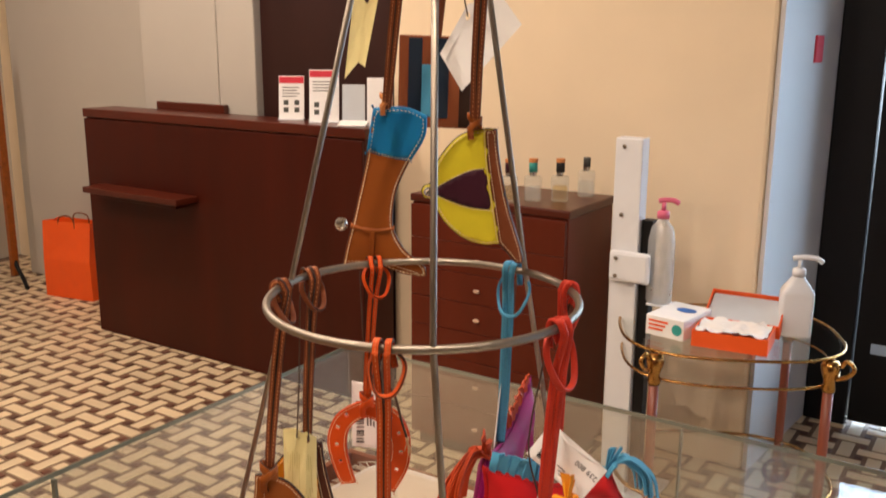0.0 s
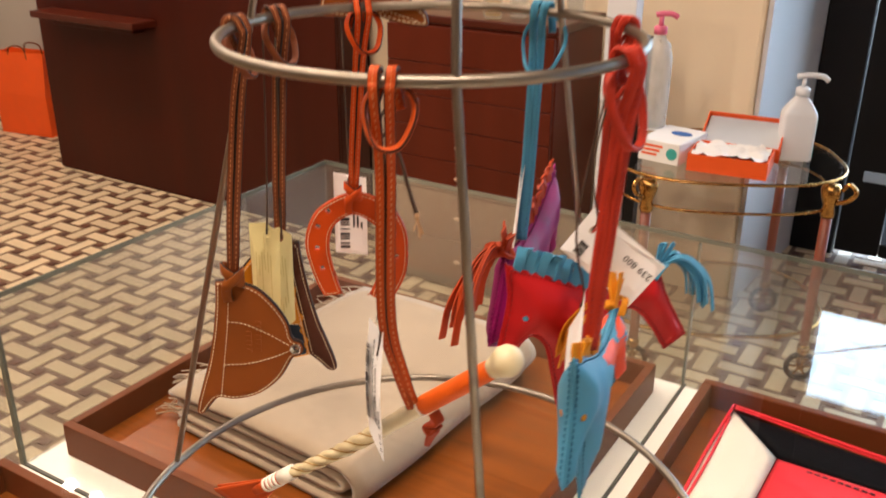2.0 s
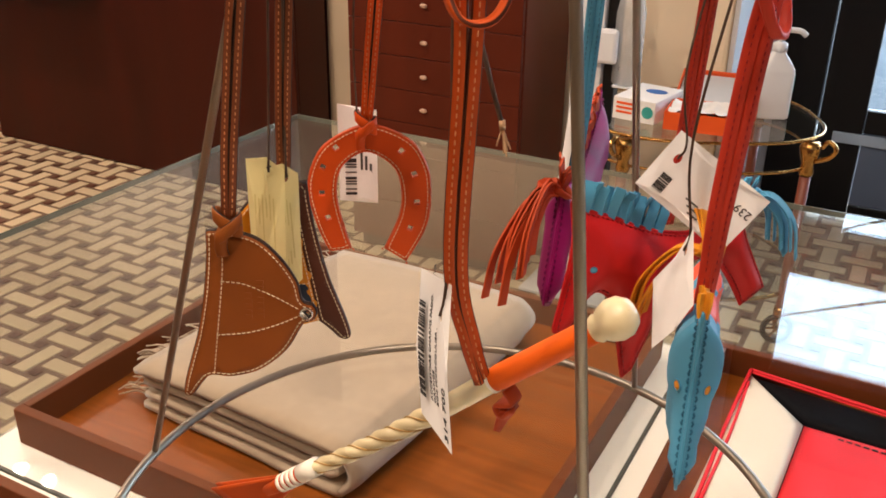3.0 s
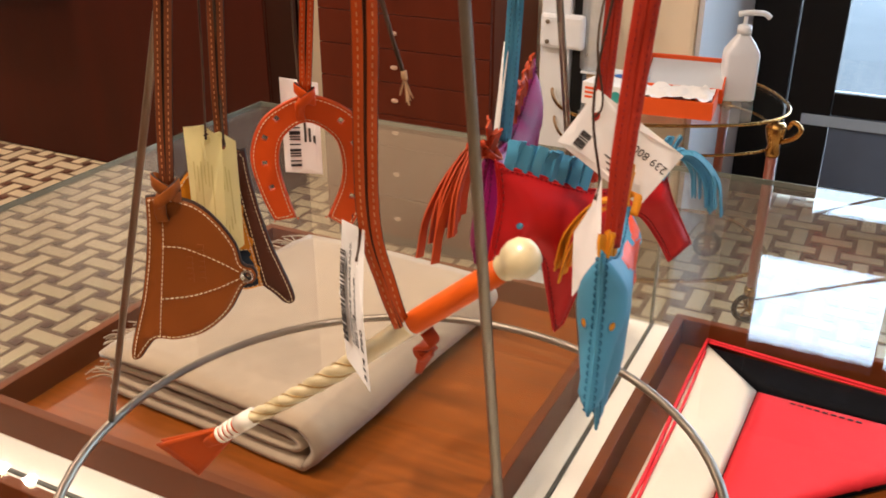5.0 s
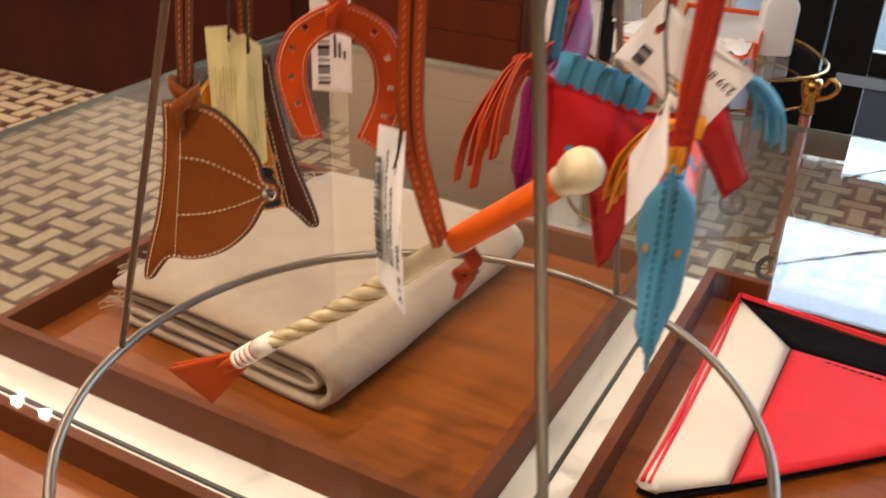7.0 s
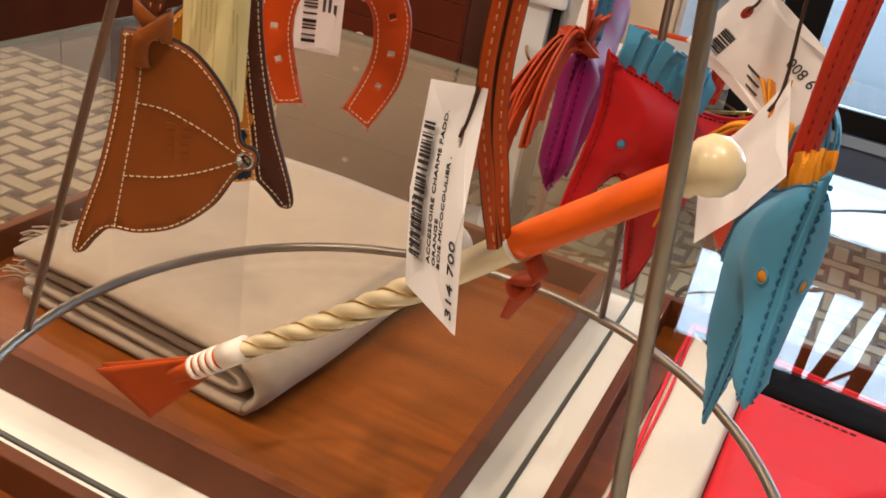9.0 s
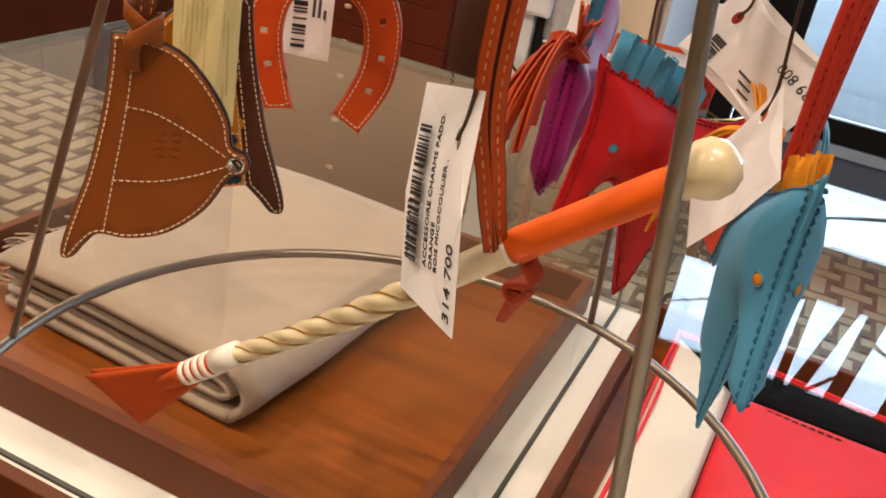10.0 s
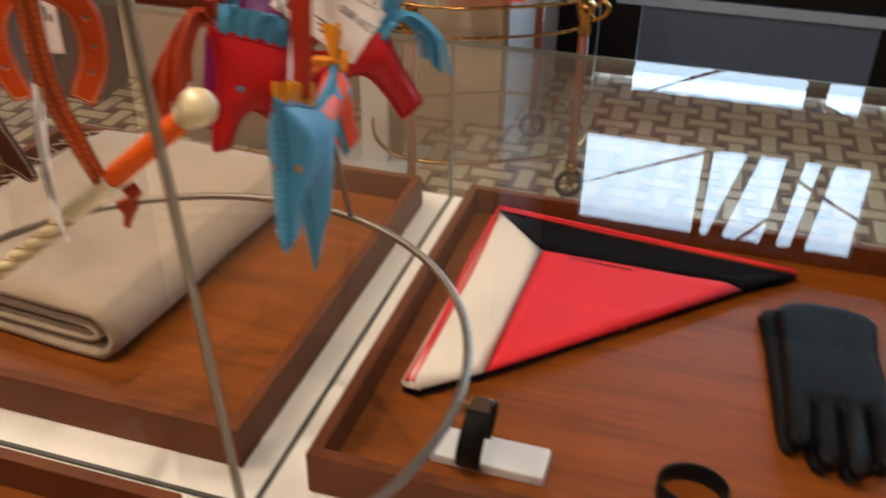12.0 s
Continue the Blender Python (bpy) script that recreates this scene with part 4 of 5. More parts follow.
cloth("black_band", [(SA[0] + 0.01, SA[1] - 0.01), (SM[0], SM[1] + 0.001), (SR[0] - 0.012, SR[1] + 0.009), (SR[0] + 0.001, SR[1] + 0.001), (SC[0] - 0.002, SC[1] - 0.004)], TF + 0.0066, 0.008, M["silk_black"], "black silk band")
bm = tube(curve([(SA[0] + 0.003, SA[1] - 0.002, TF + 0.016), (-0.25, 1.0, TF + 0.0165), (-0.248, 0.86, TF + 0.016), (SB[0] + 0.006, SB[1] + 0.004, TF + 0.0135)], 8), 0.0021, 6)
tube(curve([(SA[0] + 0.006, SA[1] - 0.03, TF + 0.0162), (-0.243, 0.98, TF + 0.0168), (-0.244, 0.86, TF + 0.0166), (SB[0] + 0.012, SB[1] + 0.004, TF + 0.014)], 8), 0.0016, 6, bm=bm)
tube(curve([(SA[0] + 0.002, SA[1] + 0.001, TF + 0.0135), (-0.1, 1.105, TF + 0.0135), (SC[0] - 0.006, SC[1] + 0.001, TF + 0.012)], 8), 0.0026, 6, bm=bm)
tube(curve([(SA[0] + 0.006, SA[1] - 0.008, TF + 0.0158), (-0.1, 1.096, TF + 0.0152), (SC[0] - 0.03, SC[1] - 0.002, TF + 0.014)], 8), 0.0012, 6, bm=bm)
part("rolled_hem", bm, M["silk_red"], sc, "rolled red hem", True)
bm = bmesh.new()
for i in range(9):
    box((-0.145 + i * 0.008, 1.026 - 0.0004 * i, TF + 0.0154), (-0.1395 + i * 0.008, 1.0285 - 0.0004 * i, TF + 0.0162), 0, bm)
part("signature", bm, M["ink"], sc, "tiny dark printed bars")

# leather gloves, one on the other
gl = thing("leather_gloves", "pair of black leather gloves lying flat in the tray", "gloves")
GLOVE = [(-0.042, 0.12), (0.042, 0.12), (0.044, 0.06), (0.047, 0.0), (0.047, -0.045), (0.046, -0.095), (0.036, -0.104), (0.028, -0.095), (0.027, -0.04), (0.024, -0.04), (0.022, -0.105), (0.012, -0.118), (0.003, -0.106), (0.003, -0.042), (0.0, -0.042), (-0.003, -0.102), (-0.012, -0.113), (-0.021, -0.1), (-0.02, -0.04), (-0.023, -0.04), (-0.026, -0.085), (-0.034, -0.096), (-0.043, -0.086), (-0.045, -0.03), (-0.046, 0.05)]
for k, (dx, dy, rot, dz) in enumerate(((0.117, 0.886, 4, 0.0), (0.127, 0.880, 1, 0.0135))):
    bm = pillow(outline(GLOVE, 3), 0.013, 0.012, 0.007, lumps=0.1)
    m = pose(dx, dy, TF + 0.0072 + dz, 0, 0, rot)
    for v in bm.verts:
        x, d, y = v.co
        v.co = m @ Vector((x, y, -d))
    part("glove", bm, M["glove"], gl, "", True)

# bracelet on a white block, and a loose cuff
bs = thing("bracelet_stand", "small white display block with a black strap", "display stand", pose(-0.153, 0.708, TF, 0, 0, 0))
part("block", box((-0.05, -0.018, 0), (0.048, 0.018, 0.011), 0.002), M["white_plastic"], bs)
loop = [Vector((-0.013 + 0.003 * math.sin(a), 0.026 * math.cos(a) - 0.004, 0.031 + 0.029 * math.sin(a))) for a in [i * math.pi / 16 for i in range(32)]]
part("strap", sweep(loop, strip(0.021, 0.0034), (1, 0, 0), True), M["glove"], bs, "black leather strap", True)
part("buckle", box((-0.02, -0.012, 0.0605), (-0.002, 0.004, 0.064), 0.001), M["chrome"], bs, "metal buckle")
part("clasp", lathe([(0.0035, 0), (0.0045, 0.002), (0.0045, 0.006), (0.002, 0.0085)], 16, m=pose(-0.0255, -0.008, 0.056)), M["brass"], bs, "small gold clasp", True)
cu = thing("leather_cuff", "black leather cuff bracelet lying in the tray", "bracelet", pose(0.012, 0.715, TF, 0, 0, 0))
loop = [Vector((0.027 * math.cos(a), 0.022 * math.sin(a), 0.0095)) for a in [i * math.pi / 16 for i in range(32)]]
part("band", sweep(loop, strip(0.018, 0.003), (0, 0, 1), True), M["glove"], cu, "", True)
part("clasp", box((-0.006, 0.021, 0.004), (0.006, 0.026, 0.016), 0.001), M["brass"], cu, "gold clasp")

# ---- wire display stand ----
st = thing("wire_stand", "cone-shaped brushed metal wire stand on the glass top", "display stand")
RB, RT, RU = (Vector((-0.336, 0.540, GT + 0.0035)), 0.196), (Vector((-0.3005, 0.503, 1.2685)), 0.1044), (Vector((-0.278, 0.479, 1.55)), 0.031)


def on(ring, deg):
    c, r = ring
    return c + Vector((math.cos(radians(deg)), math.sin(radians(deg)), 0)) * r


def ring_mesh(ring, r):
    return sweep([on(ring, i * 5) for i in range(72)], disc(r, 12), None, True)


part("bottom_ring", ring_mesh(RB, 0.003), M["steel"], st, "", True)
part("middle_ring", ring_mesh(RT, 0.0027), M["steel"], st, "", True)
part("top_ring", ring_mesh(RU, 0.0025), M["steel"], st, "", True)
for a, b in ((191, 190), (-45, -52.5), (74, 77)):
    p = [on(RB, a) , on(RT, b), on(RU, b)]
    part("leg", tube(p, 0.0021, 10), M["steel"], st, "", True)

# ---- leather charms hanging from the stand ----
RIGHT = Vector((0.857, 0.515, 0))
AHEAD = Vector((-0.515, 0.857, 0))


def wpart(name, bm, mat, owner, label="", smooth=True, mats=()):
    """A part built in room coordinates under a thing that stands elsewhere."""
    bm.transform(owner.matrix_basis.inverted())
    return part(name, bm, mat, owner, label, smooth, mats)


def plate(name, pts, depth, mat, owner, label="", reach=0.0012, step=0.005, n=5, edge=None, holes=(), smooth=True, lumps=0.0, raw=False):
    poly = pts if raw else outline(pts, n)
    bm = pillow(poly, depth, reach, step, holes, lumps)
    return part(name, bm, mat, owner, label, smooth, (edge or mat,))


def thong(owner, deg, end, mat, inner, width=0.0042, ring=None, bight=0.022, gap=0.0034, stitched=True, bow=0.0, edge="edge_paint", thread="tan_light"):
    """A doubled leather thong: over the wire ring in a lark's head and down to end."""
    ring = ring or RT
    top = on(ring, deg)
    end = Vector(end)
    tan = Vector((-math.sin(radians(deg)), math.cos(radians(deg)), 0))
    out = Vector((math.cos(radians(deg)), math.sin(radians(deg)), 0))
    if tan.dot(RIGHT) < 0:
        tan = -tan
    face = -AHEAD
    sgn = 1 if out.dot(face) > 0 else -1
    out = out * sgn
    sec = strip(width, 0.0021)
    for k in (-1, 1):
        o = tan * gap * k
        p = [end + RIGHT * 0.0011 * k, end + (top - end) * 0.12 + RIGHT * (0.5 * bow + 0.0016 * k), end + (top - end) * 0.32 + RIGHT * (bow + width * 0.46 * k), end + (top - end) * 0.75 + RIGHT * (bow * 0.3 + width * 0.5 * k) + out * 0.002, top + o * 0.9 + out * 0.0052 - Vector((0, 0, 0.006)), top + o + out * 0.0048, top + o + out * 0.002 + Vector((0, 0, 0.0046)), top + o - out * 0.0035 + Vector((0, 0, 0.0036)), top + o - out * 0.005 - Vector((0, 0, 0.004)), top + o * 1.7 - out * 0.003 - Vector((0, 0, 0.012))]
        side = (RIGHT * 0.95 + AHEAD * 0.22 * k).normalized()
        pts = curve(p, 7)
        strand = wpart("thong", sweep(pts, sec, side, edges=(2, 3, 4, 6, 7, 0)), mat, owner, "", True, (M[edge] if stitched else mat,))
        if stitched:
            bm = bmesh.new()
            fine = [a + (b - a) * (j / max(1, int((b - a).length / 0.0014))) for a, b in zip(pts, pts[1:]) for j in range(max(1, int((b - a).length / 0.0014)))]
            for a, b in zip(fine[::2], fine[1::2]):
                if (b - a).length < 1e-5:
                    continue
                t = (b - a).normalized()
                u = (side - t * side.dot(t)).normalized()
                w = t.cross(u)
                for s in (1,):
                    f = w * (0.00115 if w.dot(-AHEAD) > 0 else -0.00115)
                    sweep([a + f, b + f], disc(0.00026, 5), None, False, None, bm)
            x = wpart("stitching", bm, M[thread], owner, "pale stitches" if thread == "tan_light" else "darker tonal stitches")
            x.parent = strand
            x.matrix_parent_inverse = Matrix.Identity(4)
    # the hanging bight of the hitch, an open ring of thong
    rh, rw = bight * 0.56, bight * 0.46
    mid = top - Vector((0, 0, rh * 1.12)) + tan * 0.002
    p = []
    for i in range(15):
        a = radians(66 - i * 22.3)
        low = 0.5 - 0.5 * math.sin(a)
        p.append(mid + tan * rw * math.cos(a) * (1 + 0.08 * math.sin(3 * a)) + Vector((0, 0, rh * math.sin(a))) + out * (-0.0045 + 0.0115 * low))
    wpart("hitch_loop", sweep(curve(p, 3), strip(width * 0.85, 0.002), out * 0.8 + tan * 0.5, edges=(3, 7)), mat, owner, "", True, (M[edge] if stitched else mat,))
    return top


def knot(owner, at, mat, size=0.006, label="thong knotted through the leather"):
    """The thong's two ends drawn through a slot, with a band across them."""
    at = Vector(at)
    near = -AHEAD
    up = Vector((0, 0, size))
    bm = bmesh.new()
    for dz, tilt, wide in ((0.85, -0.6, 0.0056), (0.45, 0.62, 0.0052)):
        loop = [at + up * dz + RIGHT * size * 0.72 * math.cos(a) + near * (0.0016 + (size * 0.48 + (0.0012 if tilt > 0 else 0)) * math.sin(a)) + Vector((0, 0, size * tilt * math.cos(a))) for a in [i * math.pi / 12 for i in range(24)]]
        sweep(loop, strip(wide * size / 0.0075, 0.0021), (0, 0, 1), True, None, bm, edges=(3, 7))
    p = [at + up * 0.9 + near * 0.003, at + up * 0.2 - RIGHT * size * 0.3 + near * (0.0036 + size * 0.3), at - up * 0.6 - RIGHT * size * 0.45 + near * 0.0046, at - up * 1.25 - RIGHT * size * 0.4 + near * 0.0028]
    sweep(curve(p, 6), strip(0.0054 * size / 0.0075, 0.0019), RIGHT, False, None, bm, edges=(3, 7))
    k = wpart("knot", bm, mat, owner, label, True, (M["edge_paint"],))
    return k


CAP = [(-0.047, 0.043), (-0.046, 0.0445), (-0.038, 0.0448), (-0.023, 0.041), (-0.012, 0.031), (-0.004, 0.018), (-0.0015, 0.007), (0.0035, 0.0045), (0.0055, 0.0), (0.003, -0.0048), (-0.002, -0.007), (-0.011, -0.022), (-0.025, -0.034), (-0.04, -0.0385), (-0.051, -0.038), (-0.0565, -0.043), (-0.062, -0.0502), (-0.0665, -0.0497), (-0.0655, -0.042), (-0.0605, -0.026), (-0.056, -0.012), (-0.051, 0.01), (-0.048, 0.03)]
BRIM_LINE = [(-0.0385, 0.0445), (-0.0405, 0.02), (-0.0455, -0.012), (-0.0495, -0.037)]
ARC_UP = [(-0.0405, 0.0172), (-0.03, 0.0158), (-0.016, 0.0095), (-0.003, 0.0018)]
ARC_LOW = [(-0.0452, -0.0132), (-0.03, -0.0115), (-0.016, -0.0072), (-0.003, -0.0012)]


def line(pts, n=10):
    return [(v.x, v.y) for v in curve([(x, y, 0) for x, y in pts], n)]


def riding_cap(m, body, label, wedge=None, brim=None, lower=None):
    c = thing("riding_cap_charm", label, "charm", m, "leather charms")
    poly = outline(CAP, 5)
    d = 0.0042
    base = part("leather_body", pillow(poly, d, 0.0011, 0.005), M[body], c, "", True, (M["edge_paint"],))
    if wedge:
        w = [ARC_UP[0], ARC_UP[1], ARC_UP[2], ARC_UP[3], ARC_LOW[3], ARC_LOW[2], ARC_LOW[1], ARC_LOW[0]]
        plate("wedge_panel", [w[0], w[0]] + w[1:-1] + [w[-1], w[-1]], d + 0.0012, M[wedge], c, "contrasting wedge panel", 0.0006, 0.004)
    if lower:
        plate("lower_panel", [ARC_LOW[3], ARC_LOW[2], ARC_LOW[1], ARC_LOW[0], ARC_LOW[0], (-0.049, -0.036), (-0.049, -0.036), (-0.04, -0.037), (-0.025, -0.0325), (-0.012, -0.021)], d + 0.0012, M[lower], c, "dark lower panel", 0.0006, 0.004)
    if brim:
        b = [BRIM_LINE[0], BRIM_LINE[0], BRIM_LINE[1], BRIM_LINE[2], BRIM_LINE[3], BRIM_LINE[3]] + [(-0.0565, -0.0445), (-0.0625, -0.0515), (-0.068, -0.0505), (-0.067, -0.042), (-0.062, -0.026), (-0.0575, -0.012), (-0.0525, 0.01), (-0.0492, 0.03), (-0.048, 0.0448), (-0.048, 0.0448)]
        plate("brim", b, d + 0.0014, M[brim], c, "brown leather brim", 0.0016, 0.004, edge=M["edge_paint"])
    bm = stitches(offset(poly, 0.0022), d / 2 + 0.0001, closed=True)
    if brim:
        stitches(offset(outline(b, 5), 0.0024), d / 2 + 0.0008, bm=bm, closed=True)
    for l in (BRIM_LINE, ARC_UP, ARC_LOW):
        stitches(line(l), d / 2 + (0.0008 if (wedge or brim) else 0.0001), bm=bm)
    tagged(part("stitching", bm, M["thread"], c, "cream saddle stitching"), kind="stuff")
    for s in (-1, 1):
        part("stud", lathe([(0.0036, 0), (0.0036, 0.0012), (0.0028, 0.0018), (0.0026, 0.0009), (0.0006, 0.0009)], 18, m=pose(0.0, s * d / 2, 0, 90 if s < 0 else -90)), M["chrome"], c, "round metal stud", True)
        part("stud_slot", box((-0.0022, -0.0002, -0.0003), (0.0022, 0.0002, 0.0003), m=pose(0, s * (d / 2 + 0.0012), 0, 0, 50, 0)), M["ink"], c)
    return c


def at_local(m, x, z, y=0.0):
    return m @ Vector((x, y, z))


# tan cap
m = vertical((-0.392, 0.492, 1.071), 28)
cap = riding_cap(m, "tan", "tan leather riding cap charm with cream stitching")
e = at_local(m, -0.036, 0.043)
thong(cap, 199, e, M["brown"], None)
knot(cap, at_local(m, -0.0355, 0.042), M["tan"], 0.0082)
for i in range(2):
    bm = bmesh.new()
    for j in range(5 if i == 0 else 7):
        box((-0.0375 + 0.0031 * j + (0.001 if i else 0), -0.00245, -0.001 - 0.006 * i), (-0.0352 + 0.0031 * j + (0.001 if i else 0), -0.0021, 0.0022 - 0.006 * i), 0, bm)
    bm.transform(pose(-0.031, 0, 0.003) @ pose(0, 0, 0, 0, -88, 0) @ pose(0.031, 0, -0.003))
    tagged(part("embossing", bm, M["tan"], cap, "blind embossed bars"), kind="stuff")

# orange and navy cap behind it
m = vertical((-0.444, 0.488, 1.083), 227)
cap2 = riding_cap(m, "ochre", "orange and navy leather riding cap charm with a brown brim", None, "dark_brown", "navy")
e = at_local(m, -0.036, 0.043)
thong(cap2, 178, e, M["brown"], None)
knot(cap2, e, M["brown"], 0.005)

# lemon cap high on the stand
m = vertical((-0.3244, 0.5447, 1.3338), 211)
cap3 = riding_cap(m, "lemon", "lemon yellow leather riding cap charm with a plum wedge", "plum", "brown")
e = at_local(m, -0.032, 0.043)
thong(cap3, 30, e, M["brown"], None, ring=RU)
knot(cap3, at_local(m, -0.032, 0.045), M["tan"], 0.006)

# horseshoe
m = vertical((-0.415, 0.587, 1.1), 31)
shoe = thing("horseshoe_charm", "orange leather horseshoe charm with eight square holes", "charm", m, "leather charms")
SHOE = [(-0.011, -0.037), (-0.011, -0.037), (-0.0245, -0.039), (-0.0245, -0.039), (-0.031, -0.023), (-0.036, 0.0), (-0.032, 0.018), (-0.022, 0.031), (0, 0.0405), (0.023, 0.032), (0.033, 0.018), (0.0362, 0.002), (0.034, -0.022), (0.0215, -0.046), (0.0215, -0.046), (0.008, -0.037), (0.008, -0.037), (0.017, -0.016), (0.0185, 0), (0.014, 0.0145), (-0.001, 0.0235), (-0.0145, 0.0155), (-0.0187, 0.002), (-0.017, -0.014)]
poly = outline(SHOE, 5)
holes = []
for hx, hz, ha in ((-0.0185, 0.0265, 40), (-0.0262, 0.015, 65), (-0.0275, -0.001, 90), (-0.0245, -0.0165, 110), (0.019, 0.0245, -40), (0.0262, 0.0105, -65), (0.0278, -0.007, -90), (0.0238, -0.0235, -112)):
    q = []
    for a in (45, 135, 225, 315):
        p0, p1 = [(hx + 0.0024 * math.cos(radians(k + ha)), hz + 0.0024 * math.sin(radians(k + ha))) for k in (a, a + 90)]
        q += [(p0[0] + (p1[0] - p0[0]) * k / 6, p0[1] + (p1[1] - p0[1]) * k / 6) for k in range(6)]
    holes.append(q)
part("leather_body", pillow(poly, 0.0034, 0.0009, 0.004, holes), M["orange"], shoe, "", False, (M["rust"],))
bm = stitches(offset(poly, 0.0022), 0.0018, closed=True)
tagged(part("stitching", bm, M["thread"], shoe, "pale stitching"), kind="stuff")
e = at_local(m, -0.001, 0.039)
thong(shoe, 146, e, M["orange"], None)
knot(shoe, at_local(m, -0.001, 0.035), M["orange"], 0.0072)

# boot
m = vertical((-0.366, 0.5865, 1.3197), 31) @ pose(0, 0, 0, 0, 2.6, 0)
boot = thing("riding_boot_charm", "tan leather riding boot charm with a blue top", "charm", m, "leather charms")
BOOT = [(-0.034, 0.066), (-0.034, 0.066), (-0.01, 0.068), (0.006, 0.062), (0.006, 0.062), (0.0055, 0.047), (-0.006, 0.025), (-0.0135, 0.006), (-0.016, -0.012), (-0.0148, -0.027), (-0.006, -0.042), (0.008, -0.053), (0.0115, -0.058), (0.0105, -0.0635), (-0.006, -0.0625), (-0.02, -0.0585), (-0.031, -0.0575), (-0.033, -0.0605), (-0.055, -0.0605), (-0.055, -0.0605), (-0.052, -0.042), (-0.048, -0.024), (-0.043, 0.002), (-0.038, 0.03)]
poly = outline(BOOT, 5)
part("leather_body", pillow(poly, 0.0044, 0.0011, 0.005), M["tan"], boot, "", True, (M["edge_paint"],))
plate("boot_top", [(-0.0345, 0.0668), (-0.0345, 0.0668), (-0.01, 0.0688), (0.0068, 0.0628), (0.0068, 0.0628), (0.0062, 0.047), (-0.004, 0.0275), (-0.004, 0.0275), (-0.02, 0.029), (-0.0385, 0.033), (-0.0385, 0.033)], 0.0058, M["petrol"], boot, "petrol blue leather cuff", 0.0008, 0.005)
plate("ankle_strap", [(-0.049, -0.0235), (-0.049, -0.0235), (-0.03, -0.0265), (-0.0145, -0.0235), (-0.0145, -0.0235), (-0.0145, -0.0275), (-0.0145, -0.0275), (-0.03, -0.031), (-0.0495, -0.0275), (-0.0495, -0.0275)], 0.0066, M["tan"], boot, "narrow spur strap", 0.0008, 0.003)
part("spur_strap", box((-0.0335, -0.0034, -0.057), (-0.0295, 0.0034, -0.029), 0.0006), M["tan"], boot)
part("spur_ball", lathe([(0.0008, -0.0052), (0.003, -0.0045), (0.0048, -0.002), (0.0052, 0.0), (0.0048, 0.002), (0.003, 0.0045), (0.0008, 0.0052)], 20, m=pose(-0.0565, 0, -0.025)), M["chrome"], boot, "bright metal spur ball", True)
bm = stitches(offset(poly, 0.0021), 0.0024, pitch=0.003, r=0.0004, closed=True)
stitches(line([(-0.036, 0.0345), (-0.02, 0.0305), (-0.005, 0.0292)]), 0.0031, bm=bm)
stitches(line([(-0.052, -0.054), (-0.03, -0.0535), (-0.012, -0.056), (0.006, -0.0605)]), 0.0024, bm=bm)
tagged(part("stitching", bm, M["thread"], boot, "cream stitching"), kind="stuff")
e = at_local(m, -0.0245, 0.064)
thong(boot, 150, e, M["brown"], None, ring=RU)
knot(boot, at_local(m, -0.0245, 0.069), M["tan_light"], 0.0055)

# square striped charm
m = vertical((-0.3548, 0.6625, 1.3805), 31) @ pose(0, 0, 0, 0, 1.6, 0)
sq = thing("square_charm", "square leather charm in brown, navy and blue strips", "charm", m, "leather charms")
part("leather_body", box((-0.0665, -0.002, -0.014), (-0.0065, 0.002, 0.06), 0.001), M["brown"], sq)
for a, b, z0_, z1_, mt in ((-0.0585, -0.0475, -0.006, 0.058, "navy"), (-0.0475, -0.0355, -0.005, 0.037, "blue"), (-0.0352, -0.0255, -0.006, 0.058, "navy"), (-0.0165, -0.0075, -0.013, 0.045, "edge_paint")):
    part("inlaid_strip", box((a, -0.0029, z0_), (b, 0.0029, z1_), 0.0004), M[mt], sq)
thong(sq, 100, at_local(m, -0.036, 0.058), M["brown"], None, ring=RU, stitched=False)


# horses
HORSE = [(-0.0105, 0.0335), (-0.0105, 0.0335), (-0.001, 0.0285), (0.012, 0.0235), (0.03, 0.015), (0.05, 0.0075), (0.075, 0.004), (0.097, 0.0095), (0.1005, 0.009), (0.108, -0.008), (0.118, -0.025), (0.127, -0.040), (0.126, -0.042), (0.113, -0.0485), (0.111, -0.0475), (0.100, -0.031), (0.085, -0.0145), (0.070, -0.0135), (0.056, -0.028), (0.046, -0.05), (0.0375, -0.068), (0.0365, -0.0695), (0.0315, -0.0722), (0.0305, -0.071), (0.0245, -0.045), (0.0195, -0.026), (0.0095, -0.0165), (0.0005, -0.0215), (-0.006, -0.0335), (-0.008, -0.0345), (-0.0155, -0.0335), (-0.016, -0.031), (-0.012, -0.012), (-0.008, 0.012)]


def ribbons(owner, name, root, aim, n, length, mat, spread, droop, rng, width=0.0026, label=""):
    """Cut leather strands from one root, bending under their weight."""
    bm = bmesh.new()
    root, aim = Vector(root), Vector(aim).normalized()
    for i in range(n):
        l = length * rng.uniform(0.75, 1.1)
        a = (aim + Vector((rng.uniform(-1, 1), rng.uniform(-1, 1), rng.uniform(-1, 1))) * spread).normalized()
        q = root + a * l * 0.45 - Vector((0, 0, droop * l * 0.12))
        r = root + a * l * 0.8 - Vector((0, 0, droop * l * 0.55))
        s = root + a * l * 0.92 - Vector((0, 0, droop * l * 0.95))
        sweep(curve([root, root + a * l * 0.18, q, r, s], 4), strip(width, 0.0011), Vector((rng.uniform(-0.4, 0.4), 1, rng.uniform(-0.4, 0.4))), False, None, bm)
    return wpart(name, bm, mat, owner, label, False)


